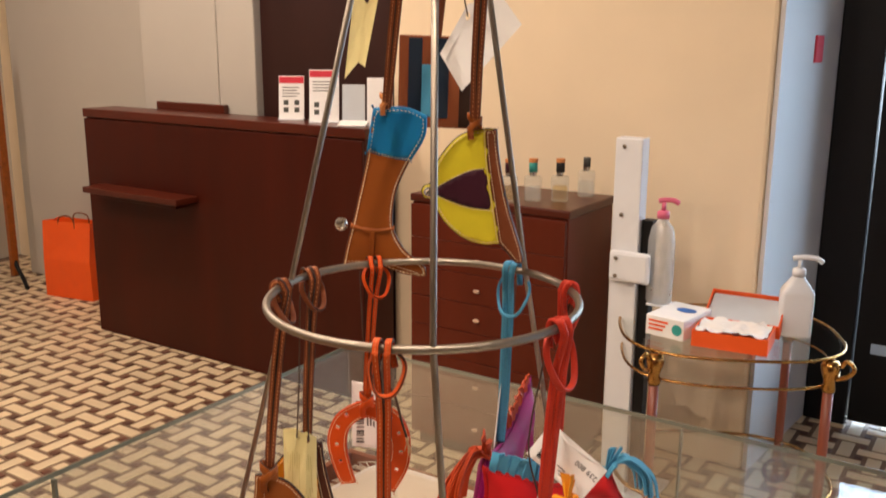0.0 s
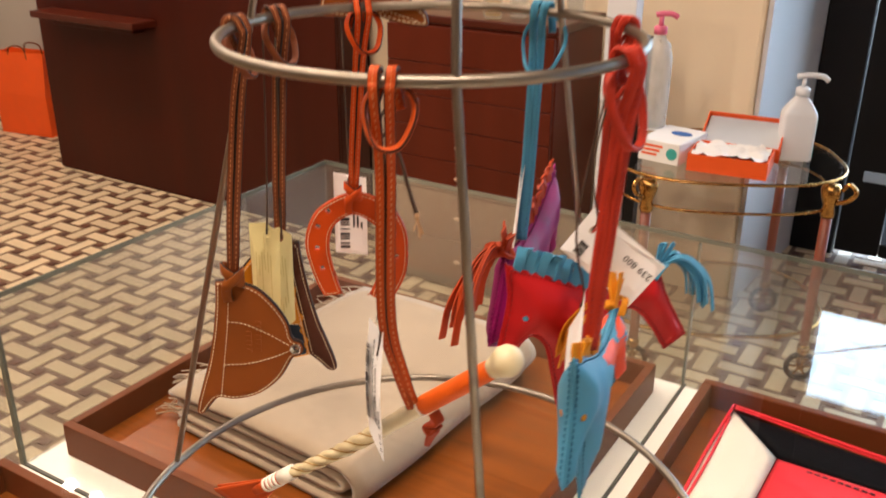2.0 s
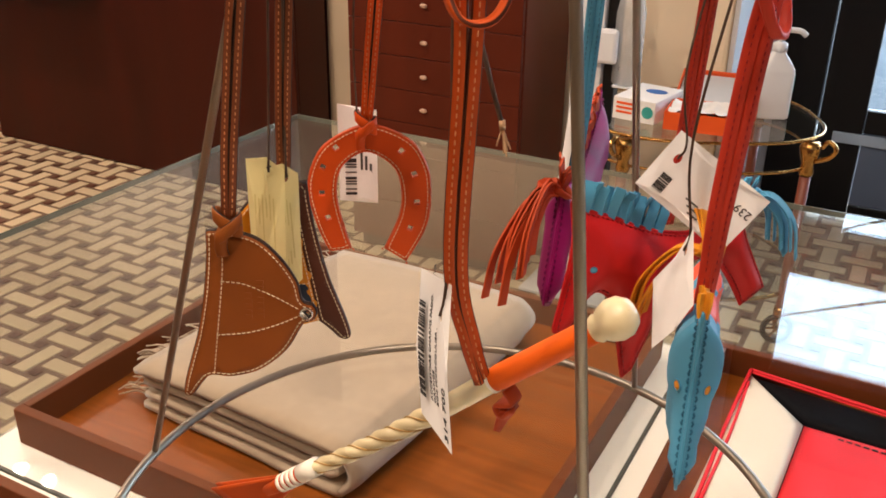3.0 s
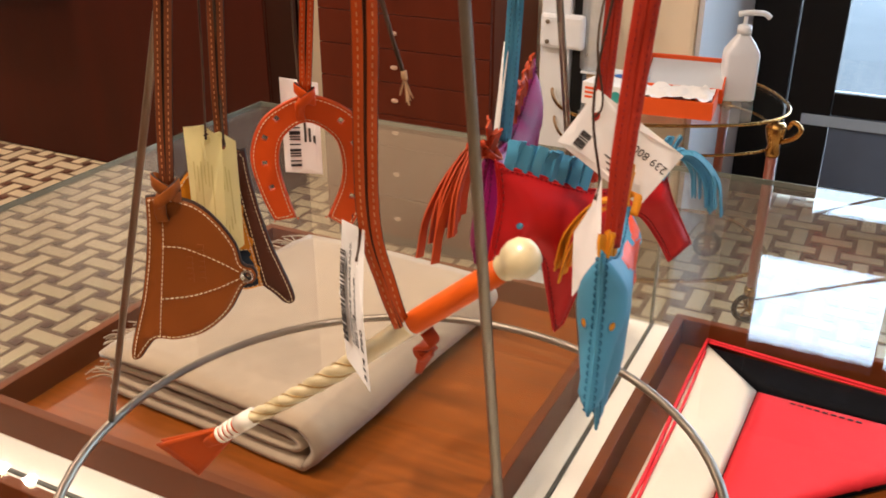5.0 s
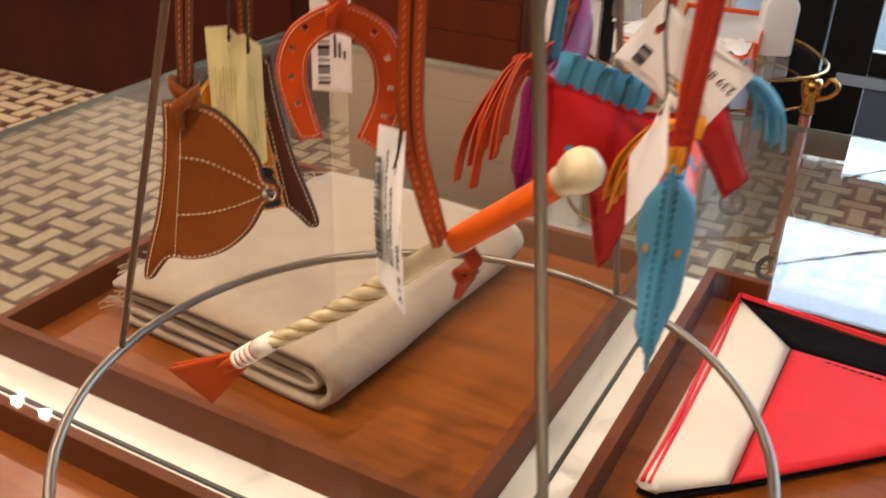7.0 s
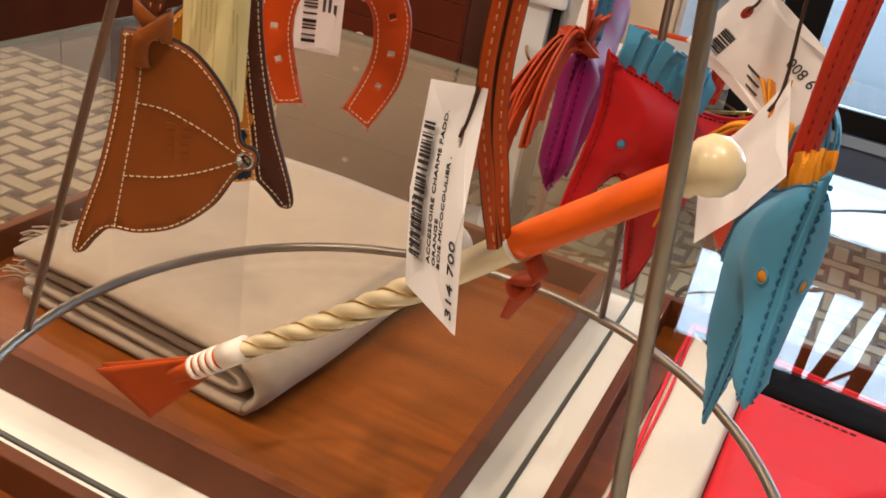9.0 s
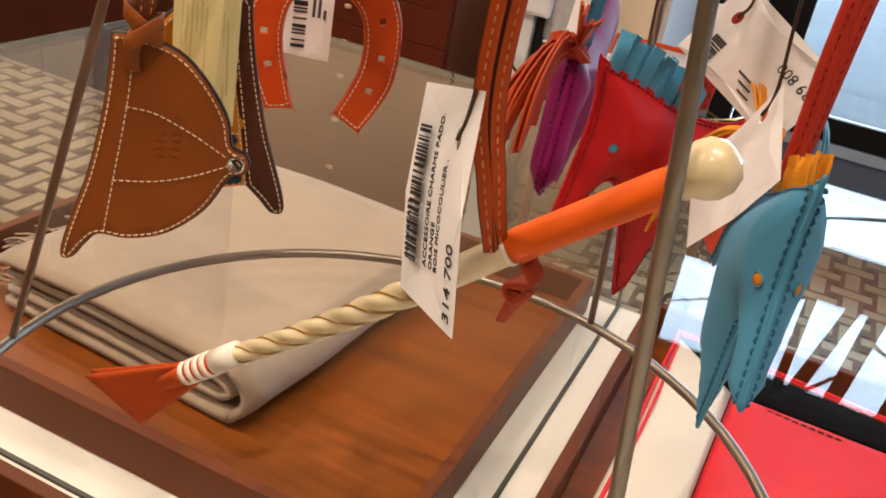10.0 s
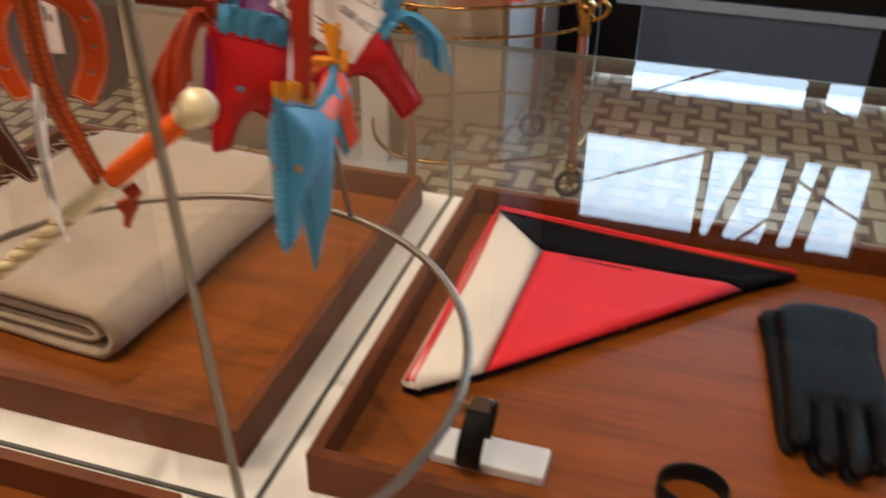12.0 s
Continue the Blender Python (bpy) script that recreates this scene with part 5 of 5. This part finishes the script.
def horse(m, body, eye, mane, tail, label, seed, hindq=None, crest=1.0, sweep_tail=None, eye_x=0.0005):
    h = thing("horse_charm", label, "charm", m, "padded horse charms")
    poly = outline(HORSE, 4)
    bm = pillow(poly, 0.0188, 0.0165, 0.0036, lumps=0.15, soft=True)
    for v in bm.verts:
        v.co.y *= 1 - 0.5 * min(1, max(0, (-0.03 - v.co.z) / 0.042))
    bm.normal_update()
    spots = []
    for s in (-1, 1):
        v = min((v for v in bm.verts if v.co.y * s > 0.001), key=lambda v: math.hypot(v.co.x - eye_x, v.co.z))
        n = v.normal if v.normal.y * s > 0 else -v.normal
        spots.append(Matrix.Translation(v.co) @ n.to_track_quat("Z", "Y").to_matrix().to_4x4())
    part("padded_body", bm, M[body], h, "", True, (M[body],))
    part("seam", tube([(x, 0, z) for x, z in clean(poly, 0.0012)], 0.0008, 6, True), M[body], h, "raised outer seam", True)
    inner = [p for p in offset(poly, 0.0014) if inside(*p, poly) and rim_distance(*p, poly) > 0.0012]
    bm = stitches(inner, 0.0017, pitch=0.0032, r=0.00042, closed=True)
    for v in bm.verts:
        v.co.y *= 1 - 0.5 * min(1, max(0, (-0.03 - v.co.z) / 0.042))
    tagged(part("stitching", bm, M[body + "_thread"], h, "darker running stitch"), kind="stuff")
    for spot in spots:
        eye_part = part("eye", lathe([(0.0019, -0.001), (0.0019, 0.00025), (0.0004, 0.0003)], 16, m=spot), M[eye], h, "punched contrast eye", True)
        part("rim", tube([spot @ Vector((0.0021 * math.cos(a), 0.0021 * math.sin(a), 0.0002)) for a in [i * math.pi / 10 for i in range(20)]], 0.0003, 6, True), M[body], eye_part, "", True)
    if hindq:
        plate("flank_panel", [(0.045, 0.004), (0.06, 0.0035), (0.08, 0.002), (0.098, 0.006), (0.115, -0.025), (0.124, -0.04), (0.113, -0.046), (0.1, -0.029), (0.085, -0.0125), (0.068, -0.0115), (0.052, -0.018)], 0.0185, M[hindq], h, "contrasting flank", 0.0155, 0.005)
    rng = random.Random(seed)
    # upright cut mane
    for i in range(13):
        f = i / 12
        x, z = -0.004 + 0.048 * f, 0.0295 - 0.0185 * f
        l = (0.0135 + 0.0009 * math.sin(i * 2.1)) * crest
        nx, nz = 0.32, 0.95
        pts = curve([(x, 0, z - 0.003), (x + nx * l * 0.5, rng.uniform(-0.0015, 0.0015), z + nz * l * 0.5), (x + nx * l * 1.1, rng.uniform(-0.0016, 0.0016), z + nz * l)], 4)
        part("mane_strand", sweep(pts, strip(0.0058, 0.0012), (1, 0.3 if i % 2 else -0.25, 0)), M[mane], h)
    root = at_local(m, 0.098, 0.009)
    aim = m.to_3x3() @ Vector((0.62, 0.0, 0.45))
    if sweep_tail:
        aim, count, length, wide = sweep_tail
        ribbons(h, "tail", root, aim, count, length, M[tail], 0.22, 1.3, rng, wide, label="cut leather tail strands")
    else:
        ribbons(h, "tail", root, aim, 10, 0.056, M[tail], 0.2, 1.1, rng, 0.0042, label="cut leather tail strands")
    up = m.to_3x3() @ Vector((0.35, 0, 1))
    ribbons(h, "tail_tuft", root, up, 4, 0.024, M[tail], 0.4, 0.05, rng, 0.006)
    part("tail_knot", sweep(curve([(0.095, -0.004, 0.006), (0.1, -0.005, 0.014), (0.106, 0, 0.012), (0.1, 0.005, 0.007), (0.095, 0, 0.012)], 5), strip(0.004, 0.0014), (0, 1, 0.3)), M[tail], h, "", True)
    return h


red_m = vertical((-0.269, 0.551, 1.102), 57)
red = horse(red_m, "red", "blue", "blue", "blue", "red leather padded horse charm with blue mane and tail", 1)
thong(red, 46, at_local(red_m, 0.05, 0.012), M["strap_red"], None, 0.0041, edge="strap_red", thread="red_thread", gap=0.0032, bight=0.031)
blue_m = vertical((-0.1945, 0.4615, 1.109), 101)
blue = horse(blue_m, "blue", "ochre", "ochre", "ochre", "sky blue leather padded horse charm with ochre mane", 2, "salmon", 0.6, (Vector((-0.9, 0.05, 0.05)), 8, 0.036, 0.0042), -0.0045)
thong(blue, -3, at_local(blue_m, 0.03, 0.018), M["strap_red"], None, 0.0049, edge="strap_red", thread="red_thread", gap=0.0036, bight=0.033)
mag_m = vertical((-0.311, 0.677, 1.116), -80)
mag = horse(mag_m, "magenta", "rust", "rust", "rust", "magenta leather padded horse charm with rust mane", 3, None, 0.8, (-RIGHT * 0.55 - AHEAD * 0.45 + Vector((0, 0, 0.35)), 14, 0.047, 0.0062))
thong(mag, 84, at_local(mag_m, 0.066, 0.006), M["blue"], None, 0.0044, edge="blue", thread="blue_thread", gap=0.0032, bight=0.03)

# riding crop
crop = thing("riding_crop_charm", "carved pale wood riding crop charm with an orange leather grip", "charm", None, "leather charms")
A, B, Cc = Vector((-0.3436, 0.4202, 1.0388)), Vector((-0.2615, 0.4325, 1.1052)), Vector((-0.2245, 0.4347, 1.1365))
ax = (B - A).normalized()
lobed = [(0.0037 * (1 + 0.13 * math.cos(3 * a)) * math.cos(a), 0.0037 * (1 + 0.13 * math.cos(3 * a)) * math.sin(a)) for a in [i * math.pi / 15 for i in range(30)]]
pts = [A + (B - A) * (i / 60) + Vector((0, 0, -0.0022)) * math.sin(math.pi * i / 60) for i in range(61)]
part("shaft", sweep(pts[:46], lobed, None, False, lambda t: 0.82 + 0.3 * t, twist=15.0), M["wood_pale"], crop, "spirally carved varnished pale wood", True)
# shade in the carved spiral, laid in as thin brown strands
grooves = bmesh.new()
for k in range(3):
    c = radians(60 + 120 * k)
    sweep(pts[:46], [(0.0034 * math.cos(c) + 0.00042 * math.cos(b), 0.0034 * math.sin(c) + 0.00042 * math.sin(b)) for b in [i * math.pi / 3 for i in range(6)]], None, False, lambda t: 0.82 + 0.3 * t, grooves, 15.0)
part("carved_groove", grooves, M["groove"], crop, "brown strands for the shade in the spiral cuts")
part("neck", tube(pts[44:], 0.0043, 20, taper=lambda t: 0.97 + 0.08 * t), M["wood_pale"], crop, "", True)
grip = [B + (Cc - B) * (i / 12) for i in range(13)]
part("grip", tube(grip, 0.0048, 24, taper=lambda t: 1.0 if 0.03 < t < 0.97 else 0.93), M["bright_orange"], crop, "bright orange leather grip", True)
part("grip_edge", tube([B - ax * 0.0006, B + ax * 0.0006], 0.005, 24), M["wrap"], crop, "", True)
q = ax.to_track_quat("Z", "Y").to_matrix().to_4x4()
part("knob", lathe([(0.0044, -0.001), (0.0053, 0.0008), (0.0049, 0.002), (0.0066, 0.0044), (0.0077, 0.0078), (0.0073, 0.0115), (0.005, 0.0146), (0.0013, 0.016)], 28, m=Matrix.Translation(Cc) @ q), M["wood_pale"], crop, "turned pale wood knob", True)
part("binding", tube([A - ax * 0.001, A + ax * 0.009], 0.0042, 20), M["wrap"], crop, "white thread binding", True)
for i in range(4):
    part("band", tube([A - ax * (0.0025 + 0.0032 * i), A - ax * (0.0043 + 0.0032 * i)], 0.0044 - 0.0001 * i, 20), M["wrap"], crop, "white band", True)
part("tip_sleeve", tube([A, A - ax * 0.0135], 0.0037, 20), M["orange"], crop, "", True)
# folded flapper at the tip
T0, T1, T2 = A - ax * 0.0105, Vector((-0.3985, 0.4225, 1.0090)), Vector((-0.3770, 0.4252, 0.9948))
U0, U1 = A - ax * 0.0125 + Vector((0, 0, 0.004)), A - ax * 0.0035 - Vector((0, 0, 0.0045))
n_ = (T1 - T0).cross(T2 - T0).normalized()
bm = bmesh.new()
for s, mt in ((1, 0), (-1, 0)):
    rows = []
    for i in range(9):
        f = i / 8
        row = []
        for j in range(9):
            g = j / 8
            e_ = T1 + (T2 - T1) * g
            w0 = U0 + (U1 - U0) * g
            p = w0 + (e_ - w0) * f + n_ * s * (0.0006 + 0.0014 * f * (1 - g) ** 1.3 * (1 if s > 0 else 0.5))
            row.append(bm.verts.new(p))
        rows.append(row)
    for a, b in zip(rows, rows[1:]):
        for j in range(8):
            bm.faces.new((a[j], a[j + 1], b[j + 1], b[j]))
fl = part("flapper", bm, M["burnt"], crop, "folded orange leather flapper", True)
sol = fl.modifiers.new("thickness", "SOLIDIFY")
sol.thickness = 0.0009
part("tip_tongue", sweep([A - ax * 0.0125, A - ax * 0.018, A - ax * 0.0245], strip(0.0072, 0.0058), n_.cross(ax), False, lambda t: 1 - 0.4 * t), M["burnt"], crop, "", True)
# loop through the neck, with a knotted end below
L0 = B - ax * 0.004
thong(crop, -68, L0 + Vector((-0.001, 0, 0.002)) - AHEAD * 0.003, M["burnt"], None, 0.0044, bight=0.022, gap=0.0034, bow=-0.0085, edge="dark_brown")
K0 = B + ax * 0.002 + Vector((0.004, 0.002, -0.010))
bm = sweep(curve([K0 + Vector((0, 0, 0.006)), K0 + Vector((0.003, 0, 0.001)), K0 - Vector((0.0035, 0, 0.002)), K0 - Vector((0.001, 0, 0.006)), K0 + Vector((0.003, 0, -0.002))], 5), strip(0.006, 0.0018), (0.3, 0.9, 0.3))
sweep(curve([K0 - Vector((0, 0, 0.004)), K0 + Vector((-0.002, 0, -0.009)), K0 + Vector((-0.004, 0, -0.015))], 5), strip(0.0062, 0.0018), RIGHT, False, lambda t: 1 - 0.55 * t, bm)
part("end_knot", bm, M["rust"], crop, "knotted thong end", True)


# paper tags on cords
def cord(owner, pts, r=0.0006):
    return wpart("cord", tube(curve(pts, 6), r, 6), M["cord"], owner, "thin brown cord")


def frayed(owner, at, way, seed):
    """The pale brushed-out end of a cord."""
    rng = random.Random(seed)
    at, way = Vector(at), Vector(way).normalized()
    bm = tube([at - way * 0.002, at + way * 0.001], 0.0011, 8)
    for i in range(9):
        e = at + way * rng.uniform(0.005, 0.0085) + Vector((rng.uniform(-1, 1), rng.uniform(-1, 1), rng.uniform(-0.5, 0.5))) * 0.0022
        tube(curve([at, (at + e) / 2 + way * 0.0004, e], 3), 0.0003, 5, bm=bm)
    return wpart("frayed_end", bm, M["frayed"], owner, "pale frayed cord end")


def paper(name, m, poly, mat, label, hole=None):
    t = thing(name, label, "tag", m, "tags on the charms")
    holes = []
    if hole:
        holes = [[(hole[0] + 0.0019 * math.cos(a), hole[1] + 0.003 * math.sin(a)) for a in [i * math.pi / 6 for i in range(12)]]]
    bm = pillow(poly, 0.0005, 0.0002, 0.008, holes)
    for v in bm.verts:
        v.co.y += 0.0016 * math.sin(v.co.z * 60) + 0.0008 * math.sin(v.co.x * 110)
    part("paper", bm, M[mat], t)
    return t


def hung(a, b, c):
    """The frame of a flat tag: origin a, x axis towards b, hanging towards c."""
    a, b, c = Vector(a), Vector(b), Vector(c)
    x = (b - a).normalized()
    z = a - c
    z = (z - x * z.dot(x)).normalized()
    y = z.cross(x)
    return Matrix.Translation(a) @ Matrix((x, y, z)).transposed().to_4x4()


def bars(t, x0, x1, z0_, z1_, n, mat, seed, y=-0.0012, along="z"):
    """A printed bar code: n bars of uneven width."""
    rng = random.Random(seed)
    bm = bmesh.new()
    ws = [rng.choice((1, 1, 2, 3)) for _ in range(2 * n)]
    unit = (z1_ - z0_) / sum(ws)
    z = z0_
    for i, w in enumerate(ws):
        if i % 2 == 0:
            zc = z + w * unit / 2
            yy = 0.0016 * math.sin(zc * 60) + y
            box((x0, yy, z), (x1, yy + 0.00025, z + w * unit), 0, bm)
        z += w * unit
    tagged(part("bar_code", bm, M[mat], t, "printed bar code"), kind="stuff")


def words(t, body, size, x, z, rot, name="print", label=""):
    """Lettering lying on a tag's front, turned by rot degrees."""
    bm = text_bm(body, size, pose(x, 0, z, 0, -rot, 0) @ pose(0, 0, 0, 90, 0, 0))
    for v in bm.verts:
        v.co.y += 0.0016 * math.sin(v.co.z * 60) + 0.0008 * math.sin(v.co.x * 110) - 0.00038
    tagged(part(name, bm, M["ink"], t, label or "black printed words"), kind="stuff")


tm = hung((-0.2956, 0.4383, 1.1412), (-0.2719, 0.4168, 1.1500), (-0.2863, 0.4226, 1.0840))
tag = paper("price_tag", tm, [(0.0, 0.0), (0.0365, 0.0), (0.0365, -0.03), (0.0365, -0.0605), (0.0335, -0.0605), (0.0, -0.057), (-0.0006, -0.03)], "white_paper", "white torn price tag with a bar code hanging by the crop", (0.0265, -0.0125))
bars(tag, 0.005, 0.0118, -0.047, -0.0105, 30, "ink", 3)
words(tag, "063616CA93", 0.003, 0.0042, -0.0475, 90)
words(tag, "ACCESSOIRE CHARMS PADD. CRAVA", 0.0031, 0.0155, -0.0475, 90)
words(tag, "ORANGE", 0.0031, 0.0195, -0.0475, 90)
words(tag, "BOIS MICOCOULIER .", 0.0031, 0.023, -0.0475, 90)
words(tag, "314 700", 0.0062, 0.0335, -0.058, 90)
h0 = at_local(tm, 0.0265, -0.0125)
cord(tag, [h0 - Vector((0.001, 0.001, 0)), h0 + Vector((0.001, -0.0015, 0.008)), h0 + Vector((0.002, 0, 0.03)), Vector((-0.276, 0.424, 1.2)), Vector((-0.274, 0.42, 1.245)), Vector((-0.272, 0.428, 1.255))])
cord(tag, [Vector((-0.274, 0.42, 1.243)), Vector((-0.268, 0.424, 1.235)), Vector((-0.262, 0.424, 1.218)), Vector((-0.2585, 0.425, 1.206))], 0.0008)
frayed(tag, (-0.2585, 0.425, 1.206), (0.1, 0, -1), 2)

tm = vertical((-0.2235, 0.574, 1.1405), 5) @ pose(0, 0, 0, 0, 33, 0) @ Matrix.Diagonal((0.92, 0.92, 0.92, 1))
tag = paper("price_tag", tm, [(-0.028, -0.018), (0.028, -0.018), (0.028, 0.018), (-0.028, 0.018)], "white_paper", "white price tag hanging askew beside the red horse", (-0.02, 0.006))
words(tag, "239 800", 0.0064, 0.0265, 0.0075, 180)
bars(tag, -0.021, -0.015, -0.013, -0.003, 12, "ink", 8)
bm = bmesh.new()
for i in range(3):
    box((-0.004, -0.0012, -0.013 + i * 0.0028), (0.008 - 0.002 * i, -0.0009, -0.0121 + i * 0.0028), 0, bm)
tagged(part("print", bm, M["seam"], tag, "small grey print bars"), kind="stuff")
h0 = at_local(tm, -0.02, 0.006)
cord(tag, [h0, h0 + Vector((0.004, -0.004, 0.01)), Vector((-0.235, 0.565, 1.2)), Vector((-0.229, 0.585, 1.262))])

tm = hung((-0.2023, 0.4829, 1.1295), (-0.2111, 0.5053, 1.1513), (-0.2232, 0.5166, 1.0862))
tag = paper("price_tag", tm, [(0.0, 0.0), (0.0, -0.03), (0.0, -0.0587), (0.0325, -0.0587), (0.0325, -0.03), (0.0325, 0.0)], "white_paper", "plain white back of a price tag beside the blue horse", (0.0275, -0.012))
h0 = at_local(tm, 0.0275, -0.012)
cord(tag, [h0, h0 + Vector((0.002, -0.002, 0.01)), Vector((-0.213, 0.494, 1.19)), Vector((-0.205, 0.5, 1.256))])

tm = vertical((-0.428, 0.628, 1.1), 31)
tag = paper("price_tag", tm, [(-0.03, -0.022), (-0.006, -0.024), (-0.006, 0.036), (-0.03, 0.04)], "white_paper", "white bar-coded tag behind the orange horseshoe", (-0.018, 0.034))
bars(tag, -0.026, -0.019, -0.018, 0.022, 16, "ink", 5)
bm = bmesh.new()
for i in range(3):
    box((-0.0165 + 0.0028 * i, -0.0012, -0.016), (-0.015 + 0.0028 * i, -0.0009, 0.012 - 0.005 * i), 0, bm)
tagged(part("print", bm, M["seam"], tag, "small print bars"), kind="stuff")
cord(tag, [at_local(tm, -0.018, 0.034), at_local(tm, -0.019, 0.08), Vector((-0.405, 0.566, 1.258))])

tm = vertical((-0.305, 0.616, 1.144), 115) @ pose(0, 0, 0, 8)
tag = paper("price_tag", tm, [(-0.013, -0.03), (0.013, -0.03), (0.013, 0.03), (-0.013, 0.03)], "white_paper", "white price tag beside the magenta horse", (0.0, 0.025))
bars(tag, -0.009, -0.002, -0.026, 0.018, 14, "ink", 6)
cord(tag, [at_local(tm, 0, 0.025), Vector((-0.298, 0.623, 1.2)), Vector((-0.293, 0.62, 1.258))])

for k, (x, y, z, phi) in enumerate(((-0.419, 0.4995, 1.118, 22), (-0.4145, 0.5075, 1.113, 62))):
    tm = vertical((x, y, z), phi)
    tag = paper("felt_tag", tm, [(-0.009, -0.036), (-0.002, -0.043), (0.0075, -0.038), (0.0095, 0.02), (0.001, 0.027), (-0.0095, 0.026)], "yellow_paper", "pale yellow printed cloth tag between the cap charms", (0.002, 0.02))
    for i in range(6):
        bm = box((-0.006 + i * 0.0018, -0.0022, -0.03 + 0.003 * (i % 3)), (-0.0054 + i * 0.0018, -0.0019, 0.008 - 0.002 * (i % 2)))
        for v in bm.verts:
            v.co.y = 0.0016 * math.sin(v.co.z * 60) + 0.0008 * math.sin(v.co.x * 110) - 0.0006 + (v.co.y + 0.0022) * 0.6
        tagged(part("print_bar", bm, M["faint"], tag, "faint printed line"), kind="stuff")
    cord(tag, [at_local(tm, 0.002, 0.02), at_local(tm, 0.004, 0.06, 0.002), Vector((-0.40, 0.49 + 0.01 * k, 1.258))])

tm = vertical((-0.34, 0.62, 1.42), 31)
tag = paper("price_tag", tm, [(-0.021, 0.008), (-0.004, -0.02), (0.02, 0.006), (0.041, 0.03), (0.026, 0.05), (0.0, 0.045)], "white_paper", "white price tag hanging behind the lemon cap", (0.0, 0.036))
cord(tag, [at_local(tm, 0.0, 0.036), Vector((-0.32, 0.57, 1.5)), Vector((-0.29, 0.516, 1.548))])
tm = vertical((-0.4, 0.57, 1.42), 31)
tag = paper("felt_tag", tm, [(-0.007, 0.055), (0.012, 0.055), (0.0, -0.002), (-0.005, 0.0015), (-0.0155, -0.011)], "yellow_paper", "pale yellow cloth tag above the boot charm", (0.002, 0.048))
cord(tag, [at_local(tm, 0.002, 0.048), Vector((-0.34, 0.53, 1.52)), Vector((-0.31, 0.503, 1.549))])

# ---- floor tiles ----
P, TL, TW = 0.1035, 0.128, 0.046
bar_h = box((-TL / 2, -TW / 2, -0.004), (TL / 2, TW / 2, 0.0), 0.0015, seg=1)
mesh_bar = bpy.data.meshes.new("tile")
bar_h.to_mesh(mesh_bar)
bar_h.free()
mesh_bar.materials.append(M["tile"])
near, far_v, far_f, dot_v, dot_f = [], [], [], [], []
unit_v = [tuple(v.co) for v in mesh_bar.vertices]
unit_f = [tuple(p.vertices) for p in mesh_bar.polygons]
OX, OY = -2.12 + P / 2, 1.55 + P / 2
for i in range(-36, 50):
    for j in range(-42, 23):
        x, y = OX + i * P, OY + j * P
        if not (FX0 + 0.1 < x < FX1 - 0.1 and FY0 + 0.1 < y < FY1 - 0.1):
            continue
        turn = (i + j) % 2
        if X[0] < x < X[3] and Y[2] < y < Y[0] - 0.1:
            continue
        if -2.35 < x < -0.95 and 1.15 < y < 2.6 or -3.0 < x < -2.35 and 1.5 < y < 2.2:
            near.append((x, y, turn))
        else:
            b = len(far_v)
            far_v += [(x - v[1], y + v[0], v[2]) if turn else (x + v[0], y + v[1], v[2]) for v in unit_v]
            far_f += [tuple(b + k for k in f) for f in unit_f]
        b = len(dot_v)
        s, cx, cy = 0.013, x + P / 2, y + P / 2
        dot_v += [(cx - s, cy - s, -0.006), (cx + s, cy - s, -0.006), (cx + s, cy + s, -0.006), (cx - s, cy + s, -0.006), (cx - s, cy - s, -0.0005), (cx + s, cy - s, -0.0005), (cx + s, cy + s, -0.0005), (cx - s, cy + s, -0.0005)]
        dot_f += [(b + 4, b + 5, b + 6, b + 7), (b, b + 1, b + 5, b + 4), (b + 1, b + 2, b + 6, b + 5), (b + 2, b + 3, b + 7, b + 6), (b + 3, b, b + 4, b + 7)]
near.sort(key=lambda q: (q[0] + 1.5) ** 2 + (q[1] - 1.8) ** 2)
for x, y, turn in near[300:]:
    b = len(far_v)
    far_v += [(x - v[1], y + v[0], v[2]) if turn else (x + v[0], y + v[1], v[2]) for v in unit_v]
    far_f += [tuple(b + k for k in f) for f in unit_f]
for x, y, turn in near[:300]:
    t = new("tile", mesh_bar)
    t.parent = floor
    t.matrix_basis = pose(x, y, 0, 0, 0, 90 * turn)
for nm, v, f, mt in (("tile_field", far_v, far_f, "tiles"), ("tile_dots", dot_v, dot_f, "dot")):
    me = bpy.data.meshes.new(nm)
    me.from_pydata(v, [], f)
    me.materials.append(M[mt])
    o = new(nm, me)
    o.parent = floor
    o["kind"] = "stuff"
